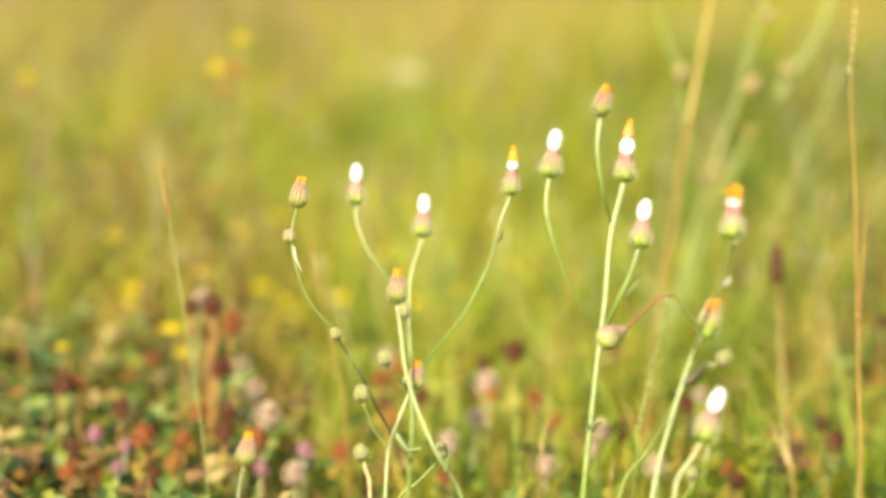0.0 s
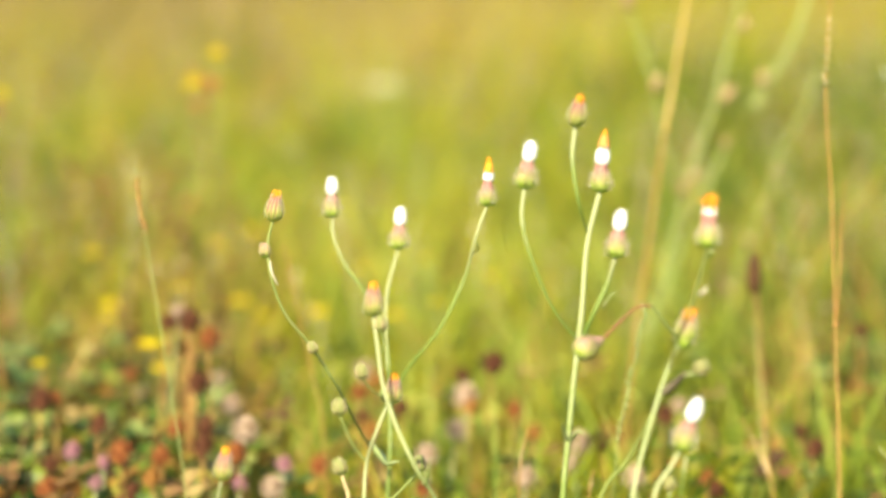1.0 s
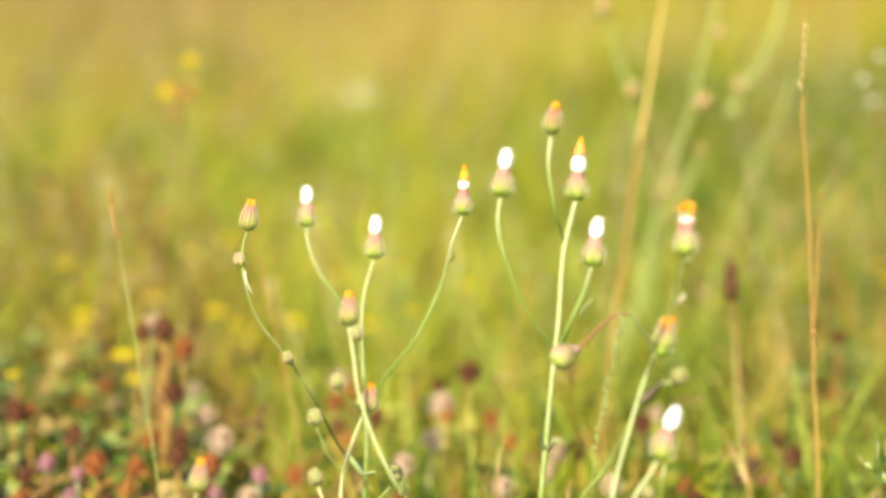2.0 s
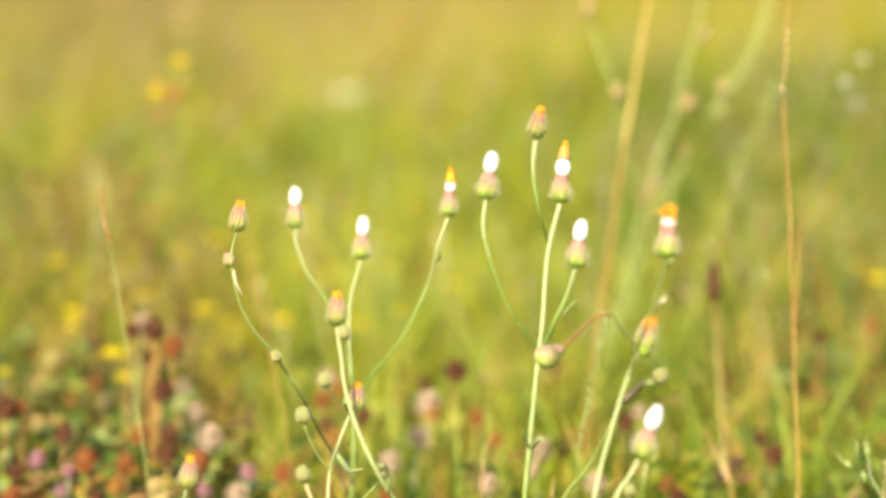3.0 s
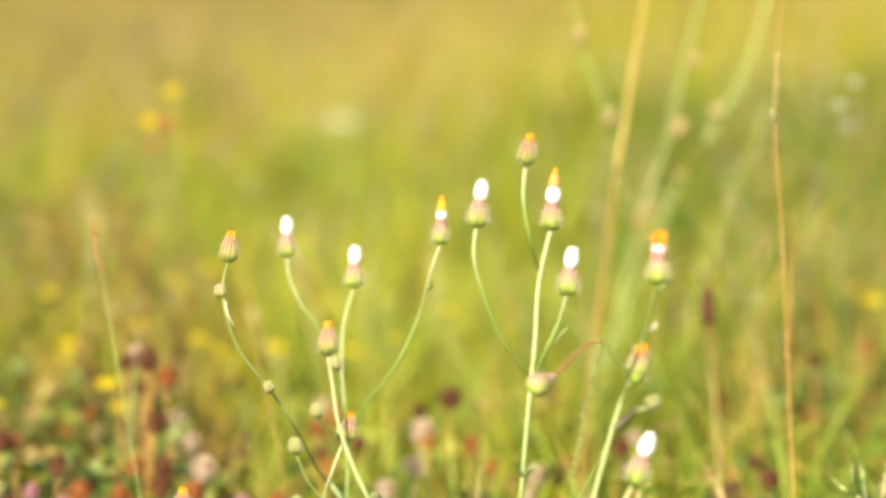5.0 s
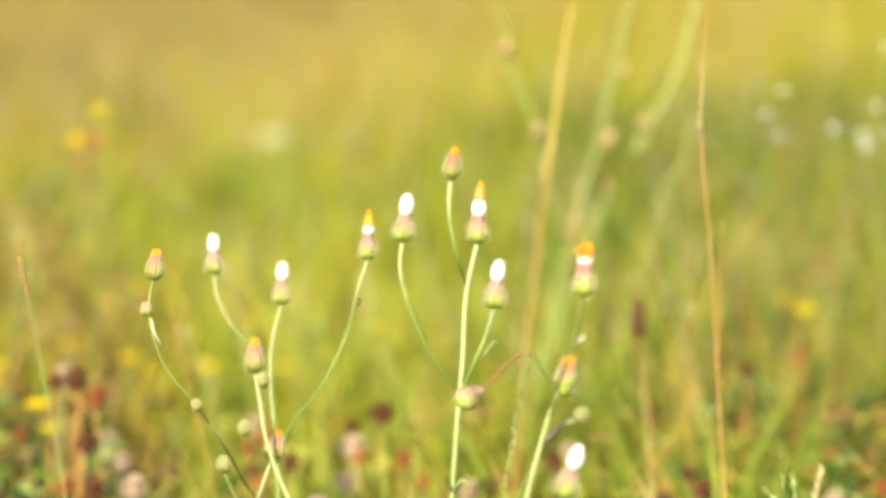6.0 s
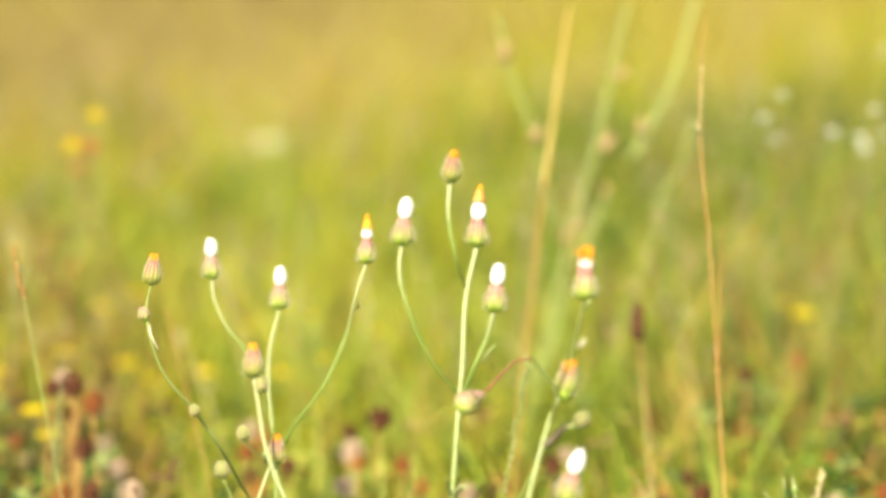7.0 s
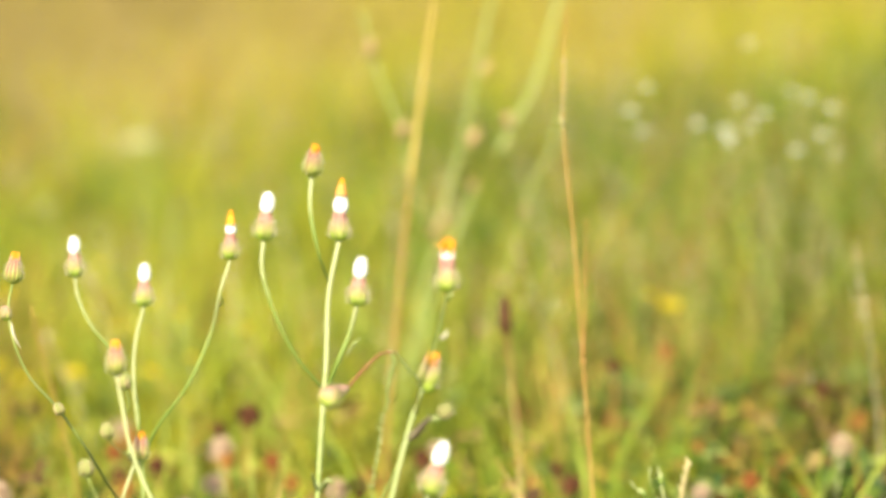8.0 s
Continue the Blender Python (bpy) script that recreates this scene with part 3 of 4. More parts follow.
def blob(cx, cy, rx, ry):
    """A soft round patch as a weight over the ground."""
    return lambda x, y: np.clip(1.6 - 1.6 * np.sqrt(((x - cx) / rx) ** 2 + ((y - cy) / ry) ** 2) + 0.5 * (lumps(x, y, 0.15, 31) - 0.5), 0, 1)


NEAR = (-1.0, 1.1, 1.05, 2.9)
MIDDLE = (-2.2, 2.4, -1.0, 5.6)
blades("grass", "short mixed green and yellow meadow grass", 62000, NEAR, 0.25, (0.03, 0.13), (0.0016, 0.004), 0.5, 1, GRASS,
       lambda x, y: np.where((x < -0.06 * y) & (x > -0.5) & (y < 1.55), 0.35, 1.0))
blades("grass", "yellow-green meadow grass turning dry", 120000, MIDDLE, 0.5, (0.04, 0.17), (0.0022, 0.0055), 0.6, 2, GRASS, lambda x, y: np.where(y < 1.25, 0.7, 1.0), 0.14)
blades("grass", "wide surrounding meadow of mixed green and dry grass", 330000, (-8.0, 8.0, -7.0, 13.0), 0.8, (0.06, 0.24), (0.006, 0.014), 0.6, 12, GRASS,
       lambda x, y: 1.0 - inside(x, y, MIDDLE, 0.5), 0.3, True)
tufts("grass_tufts", "tufts of deep green grass in the turf", 1400, (-1.9, 2.1, 1.0, 3.9), (0.05, 0.15), (0.002, 0.0045), 21, LEAF, lambda x, y: np.where(np.abs(x - 0.02 * y) < 0.11 * y, 0.3, 1.0))
tufts("grass_tufts", "tufts of light green grass in the turf", 800, (-1.9, 2.1, 1.2, 3.5), (0.05, 0.14), (0.002, 0.004), 22, BLADE_PALE, lambda x, y: np.where(x > 0.14 * y, 0.35, 1.0))
tufts("grass_tufts", "withered russet and straw grass tufts", 900, (-1.9, 2.1, 1.0, 4.8), (0.06, 0.16), (0.0016, 0.0034), 23, STRAW_RED, lambda x, y: np.where(y > 2.1, 0.3, 1.0) * np.where(np.abs(x - 0.02 * y) < 0.11 * y, 0.4, 1.0), 14, 0.014, 0.4)
tufts("grass_tufts", "brown withered grass tufts", 1000, (-1.9, 2.1, 1.0, 3.6), (0.05, 0.15), (0.0018, 0.004), 24, LITTER, lambda x, y: np.where(y > 2.1, 0.3, 1.0) * np.where(x > 0.13 * y, 0.9, np.where(x > -0.09 * y, 0.07, 0.62)), 16, 0.016, 0.45)
tufts("tall_grass", "tall dark green grass beside the dry stalks", 260, (-0.05, 1.3, 1.3, 3.4), (0.11, 0.24), (0.002, 0.0045), 9, LEAF, blob(0.6, 2.3, 0.55, 1.0), 18, 0.03, 0.4)
tufts("tall_grass", "tall thin light green grass among lower turf", 40, (-0.1, 1.2, 1.5, 2.9), (0.09, 0.22), (0.0016, 0.003), 5, BLADE_PALE, blob(0.85, 2.2, 0.35, 0.7), 10, 0.03, 0.35)
tufts("grass_tufts", "dark green grass between the dry stalks", 60, (0.08, 0.60, 1.3, 2.2), (0.07, 0.15), (0.002, 0.004), 25, LEAF, None, 20, 0.02, 0.4)
tufts("grass_tufts", "dead brown grass between the dry stalks", 60, (0.08, 0.60, 1.3, 2.2), (0.07, 0.16), (0.0016, 0.0034), 26, LITTER, None, 16, 0.02, 0.4)
tufts("grass_tufts", "light green upright grass behind the tall plant", 130, (-0.12, 0.34, 1.12, 2.1), (0.06, 0.15), (0.0016, 0.0034), 16, BLADE_PALE, None, 22, 0.025, 0.3)
blades("dry_stems", "thin russet dead stems in the turf", 2600, (-1.0, 1.1, 1.3, 2.7), 0.2, (0.06, 0.17), (0.0014, 0.0028), 0.4, 6, STRAW_RED, lambda x, y: np.where((x < -0.08 * y) | (x > 0.14 * y), 1.0, 0.2))
blades("grass", "withered brown grass beside the clover patch", 2600, (-0.8, -0.12, 1.3, 2.1), 0.12, (0.05, 0.15), (0.002, 0.004), 0.5, 15, LITTER)
seeding_grass("seeding_grass", "fine seeding grass with pale loose panicles", 1700, (-1.4, 1.6, 1.35, 4.2), (0.08, 0.19), 41, SEED_STRAW)
seeding_grass("brown_seed_heads", "thin stems with small brown seed heads", 240, (-0.9, 0.1, 1.45, 2.6), (0.10, 0.22), 43, LITTER, blob(-0.36, 1.95, 0.38, 0.45), 0.0042)
seeding_grass("seeding_grass", "taller seeding grass at the stalks", 240, (0.0, 1.2, 1.3, 2.8), (0.14, 0.26), 42, SEED_STRAW, blob(0.55, 2.0, 0.5, 0.7))


# ---------------------------------------------------------------- hawksbeard plants
HAWK = "hawksbeards in the foreground"


def plant_at(p, label, shift=(0, 0)):
    return root("hawksbeard", ground_point(p, shift), label, "flower", HAWK)


# the tall plant with three branches
base = (0.030, 1.022, 0.118)
p = plant_at(base, "green branching hawksbeard with white and orange fading heads")
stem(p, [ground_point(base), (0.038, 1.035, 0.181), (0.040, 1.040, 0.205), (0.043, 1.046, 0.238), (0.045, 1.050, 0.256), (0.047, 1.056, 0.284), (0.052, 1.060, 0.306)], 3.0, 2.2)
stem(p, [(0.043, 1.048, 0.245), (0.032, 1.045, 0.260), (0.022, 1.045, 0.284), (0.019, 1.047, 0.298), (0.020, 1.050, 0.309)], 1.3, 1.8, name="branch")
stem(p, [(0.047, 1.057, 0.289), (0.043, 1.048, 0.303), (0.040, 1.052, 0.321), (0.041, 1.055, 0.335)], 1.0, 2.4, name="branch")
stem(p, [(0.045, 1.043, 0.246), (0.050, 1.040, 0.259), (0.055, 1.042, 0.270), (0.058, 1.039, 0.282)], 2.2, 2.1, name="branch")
small_leaf(p, [(0.053, 1.040, 0.260), (0.056, 1.036, 0.266), (0.059, 1.036, 0.269)], 1.1, LEAF_PALE, name="bract")
small_leaf(p, [(0.041, 1.039, 0.202), (0.042, 1.029, 0.208), (0.044, 1.025, 0.211), (0.046, 1.024, 0.210)], 1.7, LEAF_PALE)
small_leaf(p, [(0.040, 1.039, 0.202), (0.038, 1.035, 0.208), (0.037, 1.030, 0.213)], 1.4, LEAF_PALE)
flower_head(p, (0.052, 1.060, 0.306), (0.054, 1.065, 0.331), "tip", 1.0)
flower_head(p, (0.020, 1.050, 0.309), (0.023, 1.054, 0.330), "pappus", 1.0)
flower_head(p, (0.041, 1.055, 0.335), (0.043, 1.052, 0.349), "bud", 0.97)
flower_head(p, (0.058, 1.039, 0.282), (0.061, 1.043, 0.304), "pappus", 1.0)

# the plant with the frilled head and the nodding bud
base = (0.052, 0.982, 0.133)
p = plant_at(base, "leaning hawksbeard with a frilled orange head and nodding bud")
stem(p, [ground_point(base), (0.065, 0.994, 0.194), (0.071, 0.999, 0.219), (0.078, 1.004, 0.242), (0.083, 1.007, 0.254)], 2.3, 1.8, STEM_PALE)
stem(p, [(0.079, 0.999, 0.245), (0.081, 0.996, 0.257), (0.085, 0.988, 0.271), (0.089, 0.996, 0.281), (0.093, 1.004, 0.294)], 1.6, 1.6, STEM_DEEP, "branch")
stem(p, [(0.082, 1.002, 0.257), (0.077, 1.013, 0.261), (0.073, 1.025, 0.265)], 1.7, 1.3, STEM_DEEP, "branch")
stem(p, [(0.073, 1.025, 0.265), (0.067, 1.030, 0.263), (0.060, 1.029, 0.257), (0.052, 1.027, 0.249)], 1.3, 1.4, STEM_RED, "branch")
small_leaf(p, [(0.089, 0.995, 0.276), (0.091, 0.990, 0.279), (0.092, 0.991, 0.281)], 1.6, DOWN, "bract", "small pale bract")
small_leaf(p, [(0.093, 1.003, 0.290), (0.094, 0.998, 0.293), (0.095, 0.999, 0.295)], 1.2, STEM, "bract")
small_leaf(p, [(0.076, 1.002, 0.233), (0.080, 0.998, 0.238), (0.085, 0.994, 0.245)], 3.4, LEAF_DEAD, "leaf", "shrivelled dark brown leaf")
stem(p, [(0.077, 1.003, 0.234), (0.084, 0.999, 0.241), (0.088, 0.994, 0.245)], 1.0, 1.0, STEM, "branch")
small_leaf(p, [(0.085, 0.994, 0.244), (0.090, 0.994, 0.243), (0.093, 0.994, 0.244)], 1.0, STEM, "bract")
flower_head(p, (0.088, 0.994, 0.245), (0.099, 0.990, 0.253), "small", 1.0)
flower_head(p, (0.093, 1.004, 0.294), (0.094, 1.008, 0.316), "frill", 1.03)
flower_head(p, (0.084, 1.009, 0.251), (0.0885, 1.010, 0.269), "opening", 1.2)
flower_head(p, (0.053, 1.027, 0.250), (0.041, 1.016, 0.247), "nodding", 1.12)

# the low plant with one white head
base = (0.069, 0.973, 0.144)
p = plant_at(base, "low hawksbeard with one leaning white tufted head")
stem(p, [ground_point(base), (0.073, 0.984, 0.197), (0.079, 0.986, 0.207), (0.083, 0.988, 0.214)], 2.4, 1.7)
stem(p, [(0.083, 0.983, 0.192), (0.084, 0.981, 0.206), (0.085, 0.982, 0.213)], 1.4, 1.2, STEM, "branch")
stem(p, [(0.074, 0.983, 0.191), (0.078, 0.983, 0.193), (0.079, 0.984, 0.198)], 1.0, 1.0, STEM, "branch")
flower_head(p, (0.083, 0.988, 0.214), (0.091, 0.987, 0.239), "pappus", 1.12)
flower_head(p, (0.079, 0.984, 0.198), (0.079, 0.986, 0.204), "small", 0.8)
base = (0.030, 1.014, 0.134)
p = plant_at(base, "bare slanting green hawksbeard stem crossing its neighbour")
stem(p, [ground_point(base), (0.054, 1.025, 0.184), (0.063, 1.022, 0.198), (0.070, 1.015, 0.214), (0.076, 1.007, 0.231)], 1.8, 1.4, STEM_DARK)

# the slanting plant in the middle with buds
base = (0.022, 1.036, 0.113)
p = plant_at(base, "slanting pale hawksbeard stem with orange-tipped striped bud")
stem(p, [ground_point(base), (-0.014, 1.037, 0.172), (-0.025, 1.030, 0.194), (-0.034, 1.034, 0.213), (-0.039, 1.037, 0.229), (-0.041, 1.040, 0.243), (-0.043, 1.043, 0.255)], 2.2, 1.8)
stem(p, [(-0.039, 1.039, 0.240), (-0.038, 1.038, 0.244), (-0.039, 1.036, 0.250)], 1.2, 1.3, STEM_DARK, "branch")
flower_head(p, (-0.043, 1.043, 0.255), (-0.043, 1.045, 0.269), "bud", 1.03)
flower_head(p, (-0.039, 1.036, 0.250), (-0.040, 1.038, 0.258), "small", 0.92)
small_leaf(p, [(-0.020, 1.028, 0.185), (-0.019, 1.024, 0.192), (-0.018, 1.021, 0.200)], 1.0, STEM, "bract")

base = (-0.047, 1.034, 0.112)
p = plant_at(base, "short hawksbeard with round grey unopened buds")
stem(p, [ground_point(base), (-0.047, 1.046, 0.168), (-0.046, 1.050, 0.188), (-0.042, 1.043, 0.203), (-0.037, 1.045, 0.216)], 2.1, 1.5)
stem(p, [(-0.046, 1.050, 0.189), (-0.052, 1.047, 0.198), (-0.057, 1.044, 0.211)], 1.2, 1.3, STEM_DARK, "branch")
stem(p, [(-0.039, 1.046, 0.219), (-0.043, 1.041, 0.223), (-0.047, 1.037, 0.229)], 0.9, 1.0, STEM_DARK, "branch")
stem(p, [(-0.038, 1.045, 0.215), (-0.035, 1.045, 0.216), (-0.035, 1.046, 0.217)], 1.3, 1.3, STEM_DARK, "branch")
flower_head(p, (-0.057, 1.044, 0.211), (-0.058, 1.046, 0.219), "small", 1.05)
flower_head(p, (-0.047, 1.037, 0.229), (-0.048, 1.038, 0.235), "small", 0.92)
flower_head(p, (-0.035, 1.051, 0.215), (-0.034, 1.053, 0.229), "bud", 0.92)
small_leaf(p, [(-0.038, 1.045, 0.217), (-0.039, 1.036, 0.223), (-0.038, 1.037, 0.227)], 1.6, LEAF_PALE, "bract")

base = (-0.058, 1.065, 0.105)
p = plant_at(base, "thin dark hawksbeard shoot with grey bud")
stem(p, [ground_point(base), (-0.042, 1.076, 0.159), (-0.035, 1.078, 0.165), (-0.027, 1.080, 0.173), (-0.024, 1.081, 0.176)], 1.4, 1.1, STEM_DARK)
flower_head(p, (-0.024, 1.080, 0.176), (-0.024, 1.082, 0.184), "small", 1.0)
flower_head(p, (-0.022, 1.079, 0.170), (-0.020, 1.080, 0.174), "small", 0.5)

base = (-0.114, 1.042, 0.107)
p = plant_at(base, "single striped hawksbeard bud with orange tip")
stem(p, [ground_point(base), (-0.108, 1.024, 0.174), (-0.105, 1.017, 0.190)], 1.8, 1.6)
flower_head(p, (-0.105, 1.017, 0.190), (-0.103, 1.020, 0.204), "bud", 1.0)

# the wide plant behind
base = (-0.044, 1.185, 0.060)
p = plant_at(base, "wide branching hawksbeard with white tufts on curved stalks")
stem(p, [ground_point(base), (-0.042, 1.199, 0.129), (-0.041, 1.204, 0.157), (-0.042, 1.210, 0.184), (-0.044, 1.215, 0.209), (-0.043, 1.219, 0.228), (-0.038, 1.223, 0.247)], 2.4, 1.6)
stem(p, [(-0.042, 1.209, 0.182), (-0.044, 1.215, 0.206), (-0.054, 1.218, 0.226), (-0.064, 1.221, 0.239), (-0.070, 1.224, 0.253), (-0.071, 1.226, 0.263)], 1.6, 1.5, STEM, "branch")
stem(p, [(-0.042, 1.207, 0.170), (-0.034, 1.200, 0.190), (-0.017, 1.194, 0.214), (-0.005, 1.199, 0.239), (0.000, 1.193, 0.260), (0.005, 1.196, 0.274)], 2.0, 1.5, STEM, "branch")
small_leaf(p, [(-0.001, 1.191, 0.252), (0.001, 1.156, 0.263), (0.000, 1.156, 0.265)], 1.0, STEM_DARK, "bract")
stem(p, [(-0.043, 1.202, 0.143), (-0.053, 1.184, 0.162), (-0.064, 1.138, 0.200), (-0.075, 1.131, 0.220), (-0.087, 1.124, 0.238), (-0.093, 1.122, 0.257), (-0.094, 1.125, 0.270), (-0.092, 1.127, 0.279)], 1.7, 1.5, STEM_DARK, "branch")
small_leaf(p, [(-0.050, 1.183, 0.160), (-0.045, 1.172, 0.157), (-0.039, 1.130, 0.165), (-0.034, 1.120, 0.169)], 3.0, LEAF_PALE)
flower_head(p, (-0.038, 1.223, 0.247), (-0.037, 1.227, 0.268), "pappus", 1.03)
flower_head(p, (-0.071, 1.226, 0.262), (-0.071, 1.230, 0.283), "pappus", 0.98)
flower_head(p, (0.005, 1.196, 0.274), (0.006, 1.200, 0.296), "spire", 0.95)
flower_head(p, (-0.092, 1.127, 0.279), (-0.090, 1.130, 0.294), "bud", 1.0)
flower_head(p, (-0.095, 1.123, 0.263), (-0.096, 1.125, 0.270), "green", 0.9)
flower_head(p, (-0.073, 1.125, 0.218), (-0.075, 1.126, 0.224), "small", 0.8)
small_leaf(p, [(-0.093, 1.123, 0.262), (-0.092, 1.120, 0.257), (-0.089, 1.119, 0.251)], 1.0, DOWN, "bract", "narrow pale bract")

base = (-0.061, 1.156, 0.079)
p = plant_at(base, "wilted hawksbeard bud on a straw-coloured stem")
stem(p, [ground_point(base), (-0.060, 1.168, 0.138), (-0.062, 1.169, 0.144), (-0.063, 1.170, 0.148)], 2.0, 1.4, STRAW_PALE)
flower_head(p, (-0.063, 1.170, 0.147), (-0.066, 1.172, 0.156), "small", 1.15)


# ---------------------------------------------------------------- dry stalks and grasses
def stalk(label, points, d0, d1, material, name="dry_grass_stalk", category="grass stalk"):
    p = root(name, ground_point(points[0]), label, category)
    stem(p, [ground_point(points[0]), *points[1:]], d0, d1, material, "stalk")
    return p


def spikelets(p, points, count, size, material, spread=1.0):
    """Small husks set alternately along the upper stalk."""
    line = spline(points, max(2, count // (len(points) - 1)))
    for i in range(count):
        q = line[min(len(line) - 1, int(i * len(line) / count))]
        a = rng.choice((-1, 1)) * rng.uniform(0.25, 0.8) * spread
        d = Vector((math.sin(a), rng.uniform(-0.4, 0.4), math.cos(a))) * size * MM * rng.uniform(0.8, 1.2)
        bm = bmesh.new()
        strip(bm, [q, q + d * 0.35, q + d * 0.7, q + d], [0.1 * size * MM, 0.17 * size * MM, 0.13 * size * MM, 0.02 * size * MM], Vector((0, -1, 0)), 0.0003)
        part("husk", bm, material, p)


p = stalk("tall bare straw-coloured grass stalk with small nodes", [(0.188, 1.227, 0.056), (0.186, 1.239, 0.118), (0.183, 1.256, 0.199), (0.180, 1.270, 0.270), (0.177, 1.279, 0.313), (0.177, 1.284, 0.335), (0.178, 1.288, 0.358), (0.181, 1.293, 0.381)], 1.5, 0.6, STRAW_RED)
part("node", lathe([(0.4 * MM, 0), (1.3 * MM, 0.8 * MM), (1.3 * MM, 2.2 * MM), (0.4 * MM, 3.4 * MM)], aim((0.183, 1.256, 0.202), (0.183, 1.258, 0.210)), 10), STRAW_RED, p, "dark joint")
small_leaf(p, [(0.177, 1.281, 0.321), (0.176, 1.278, 0.325), (0.174, 1.277, 0.329)], 1.4, STRAW_PALE, "husk")
stem(p, [(0.183, 1.257, 0.204), (0.184, 1.256, 0.228), (0.184, 1.256, 0.252), (0.184, 1.250, 0.279)], 1.4, 0.6, STRAW_RED, "sheath")
spikelets(p, [(0.177, 1.282, 0.330), (0.178, 1.285, 0.344), (0.178, 1.288, 0.358)], 6, 3.4, STRAW_PALE, 0.3)

p = stalk("broad golden straw stalk leaning among green stems", [(0.087, 1.470, 0.029), (0.092, 1.482, 0.086), (0.098, 1.494, 0.144), (0.106, 1.506, 0.205), (0.113, 1.517, 0.258)], 2.3, 2.1, STRAW_RED)
stem(p, [(0.113, 1.516, 0.257), (0.119, 1.524, 0.293), (0.126, 1.533, 0.337), (0.131, 1.538, 0.364)], 3.2, 2.0, STRAW, "sheath")

p = stalk("thin grey-green grass with a fine dry tip", [(-0.139, 1.213, 0.091), (-0.144, 1.219, 0.121), (-0.151, 1.228, 0.167), (-0.160, 1.239, 0.217), (-0.165, 1.244, 0.245), (-0.169, 1.248, 0.265), (-0.171, 1.252, 0.282)], 0.75, 0.5, GREY_STEM)
spikelets(p, [(-0.166, 1.245, 0.248), (-0.168, 1.247, 0.260), (-0.171, 1.251, 0.277)], 8, 6, STRAW_RED, 0.25)

p = stalk("slender rye-like grass spike with green husks", [(0.066, 1.216, 0.107), (0.072, 1.224, 0.149), (0.078, 1.231, 0.180), (0.083, 1.235, 0.203), (0.085, 1.237, 0.214)], 0.8, 0.4, STEM, "grass_spike")
spikelets(p, [(0.072, 1.224, 0.149), (0.078, 1.231, 0.180), (0.083, 1.235, 0.203), (0.085, 1.237, 0.214)], 26, 4.2, STEM, 0.5)

for label, pts in (
    ("pale dry grass tip with a papery sheath", [(0.021, 1.215, 0.104), (0.023, 1.220, 0.129), (0.024, 1.223, 0.142), (0.027, 1.226, 0.155)]),
    ("short dry grass blade among clover", [(0.055, 1.215, 0.101), (0.058, 1.219, 0.124), (0.060, 1.221, 0.136)]),
    ("bent dry straw blade in the grass", [(0.165, 1.296, 0.079), (0.159, 1.302, 0.106), (0.150, 1.306, 0.127), (0.142, 1.309, 0.140)]),
    ("twisted dry straw blade", [(0.162, 1.296, 0.076), (0.159, 1.302, 0.107), (0.155, 1.306, 0.125), (0.154, 1.309, 0.142)]),
):
    p = stalk(label, pts, 1.0, 0.7, STRAW_RED)
    small_leaf(p, pts[1:], 1.2, STRAW_PALE, "blade")

p = stalk("tall brown dry stem with a dark ribwort spike", [(0.174, 1.416, 0.029), (0.171, 1.428, 0.088), (0.167, 1.439, 0.141), (0.165, 1.444, 0.167), (0.163, 1.447, 0.183)], 2.8, 2.4, BROWN_STEM, "ribwort", "plant")
part("spike", lathe([(1.2 * MM, 0), (3.2 * MM, 2 * MM), (3.8 * MM, 8 * MM), (3.3 * MM, 17 * MM), (2.0 * MM, 22 * MM), (0.8 * MM, 24 * MM)], aim((0.163, 1.446, 0.177), (0.163, 1.451, 0.199)), 28, 9, 0.12, wobble=0.2), SPIKE_BROWN, p, "dark brown seed spike")
p = stalk("green grass stem beside the brown spike", [(0.176, 1.436, 0.019), (0.172, 1.448, 0.082), (0.168, 1.461, 0.142), (0.167, 1.466, 0.169)], 2.2, 1.4, GREY_STEM)
p = stalk("thin russet dry stem leaning over", [(0.210, 1.365, 0.044), (0.187, 1.372, 0.078), (0.174, 1.377, 0.103), (0.160, 1.382, 0.128)], 1.3, 0.8, STRAW_RED)
p = stalk("thin russet dry stem arching sideways", [(0.165, 1.517, -0.008), (0.176, 1.527, 0.045), (0.193, 1.537, 0.094), (0.212, 1.543, 0.121)], 1.8, 1.0, STRAW_RED)
p = stalk("slim straw stem leaning back to the clover", [(-0.077, 1.314, 0.055), (-0.082, 1.328, 0.127), (-0.087, 1.333, 0.152), (-0.096, 1.341, 0.188), (-0.104, 1.348, 0.224)], 1.1, 0.7, STRAW_RED)

p = stalk("pale woolly grass spike on a thin culm", [(0.226, 1.218, 0.1), (0.227, 1.220, 0.138), (0.229, 1.220, 0.147), (0.231, 1.220, 0.159)], 0.8, 0.4, STRAW_PALE, "grass_spike")
spikelets(p, [(0.227, 1.220, 0.138), (0.229, 1.220, 0.147), (0.231, 1.220, 0.159)], 16, 4.0, STRAW_PALE, 0.5)
p = stalk("rust-brown dead stem in the grass", [(0.309, 1.500, 0.0), (0.311, 1.500, 0.057), (0.313, 1.500, 0.078), (0.316, 1.500, 0.098)], 2.6, 1.6, STRAW_RED, "dead_stalk", "stalk")
p = stalk("rust-brown dead stem in the grass", [(0.333, 1.520, 0.0), (0.331, 1.520, 0.050), (0.327, 1.520, 0.080), (0.325, 1.520, 0.109)], 2.2, 1.4, STRAW_RED, "dead_stalk", "stalk")
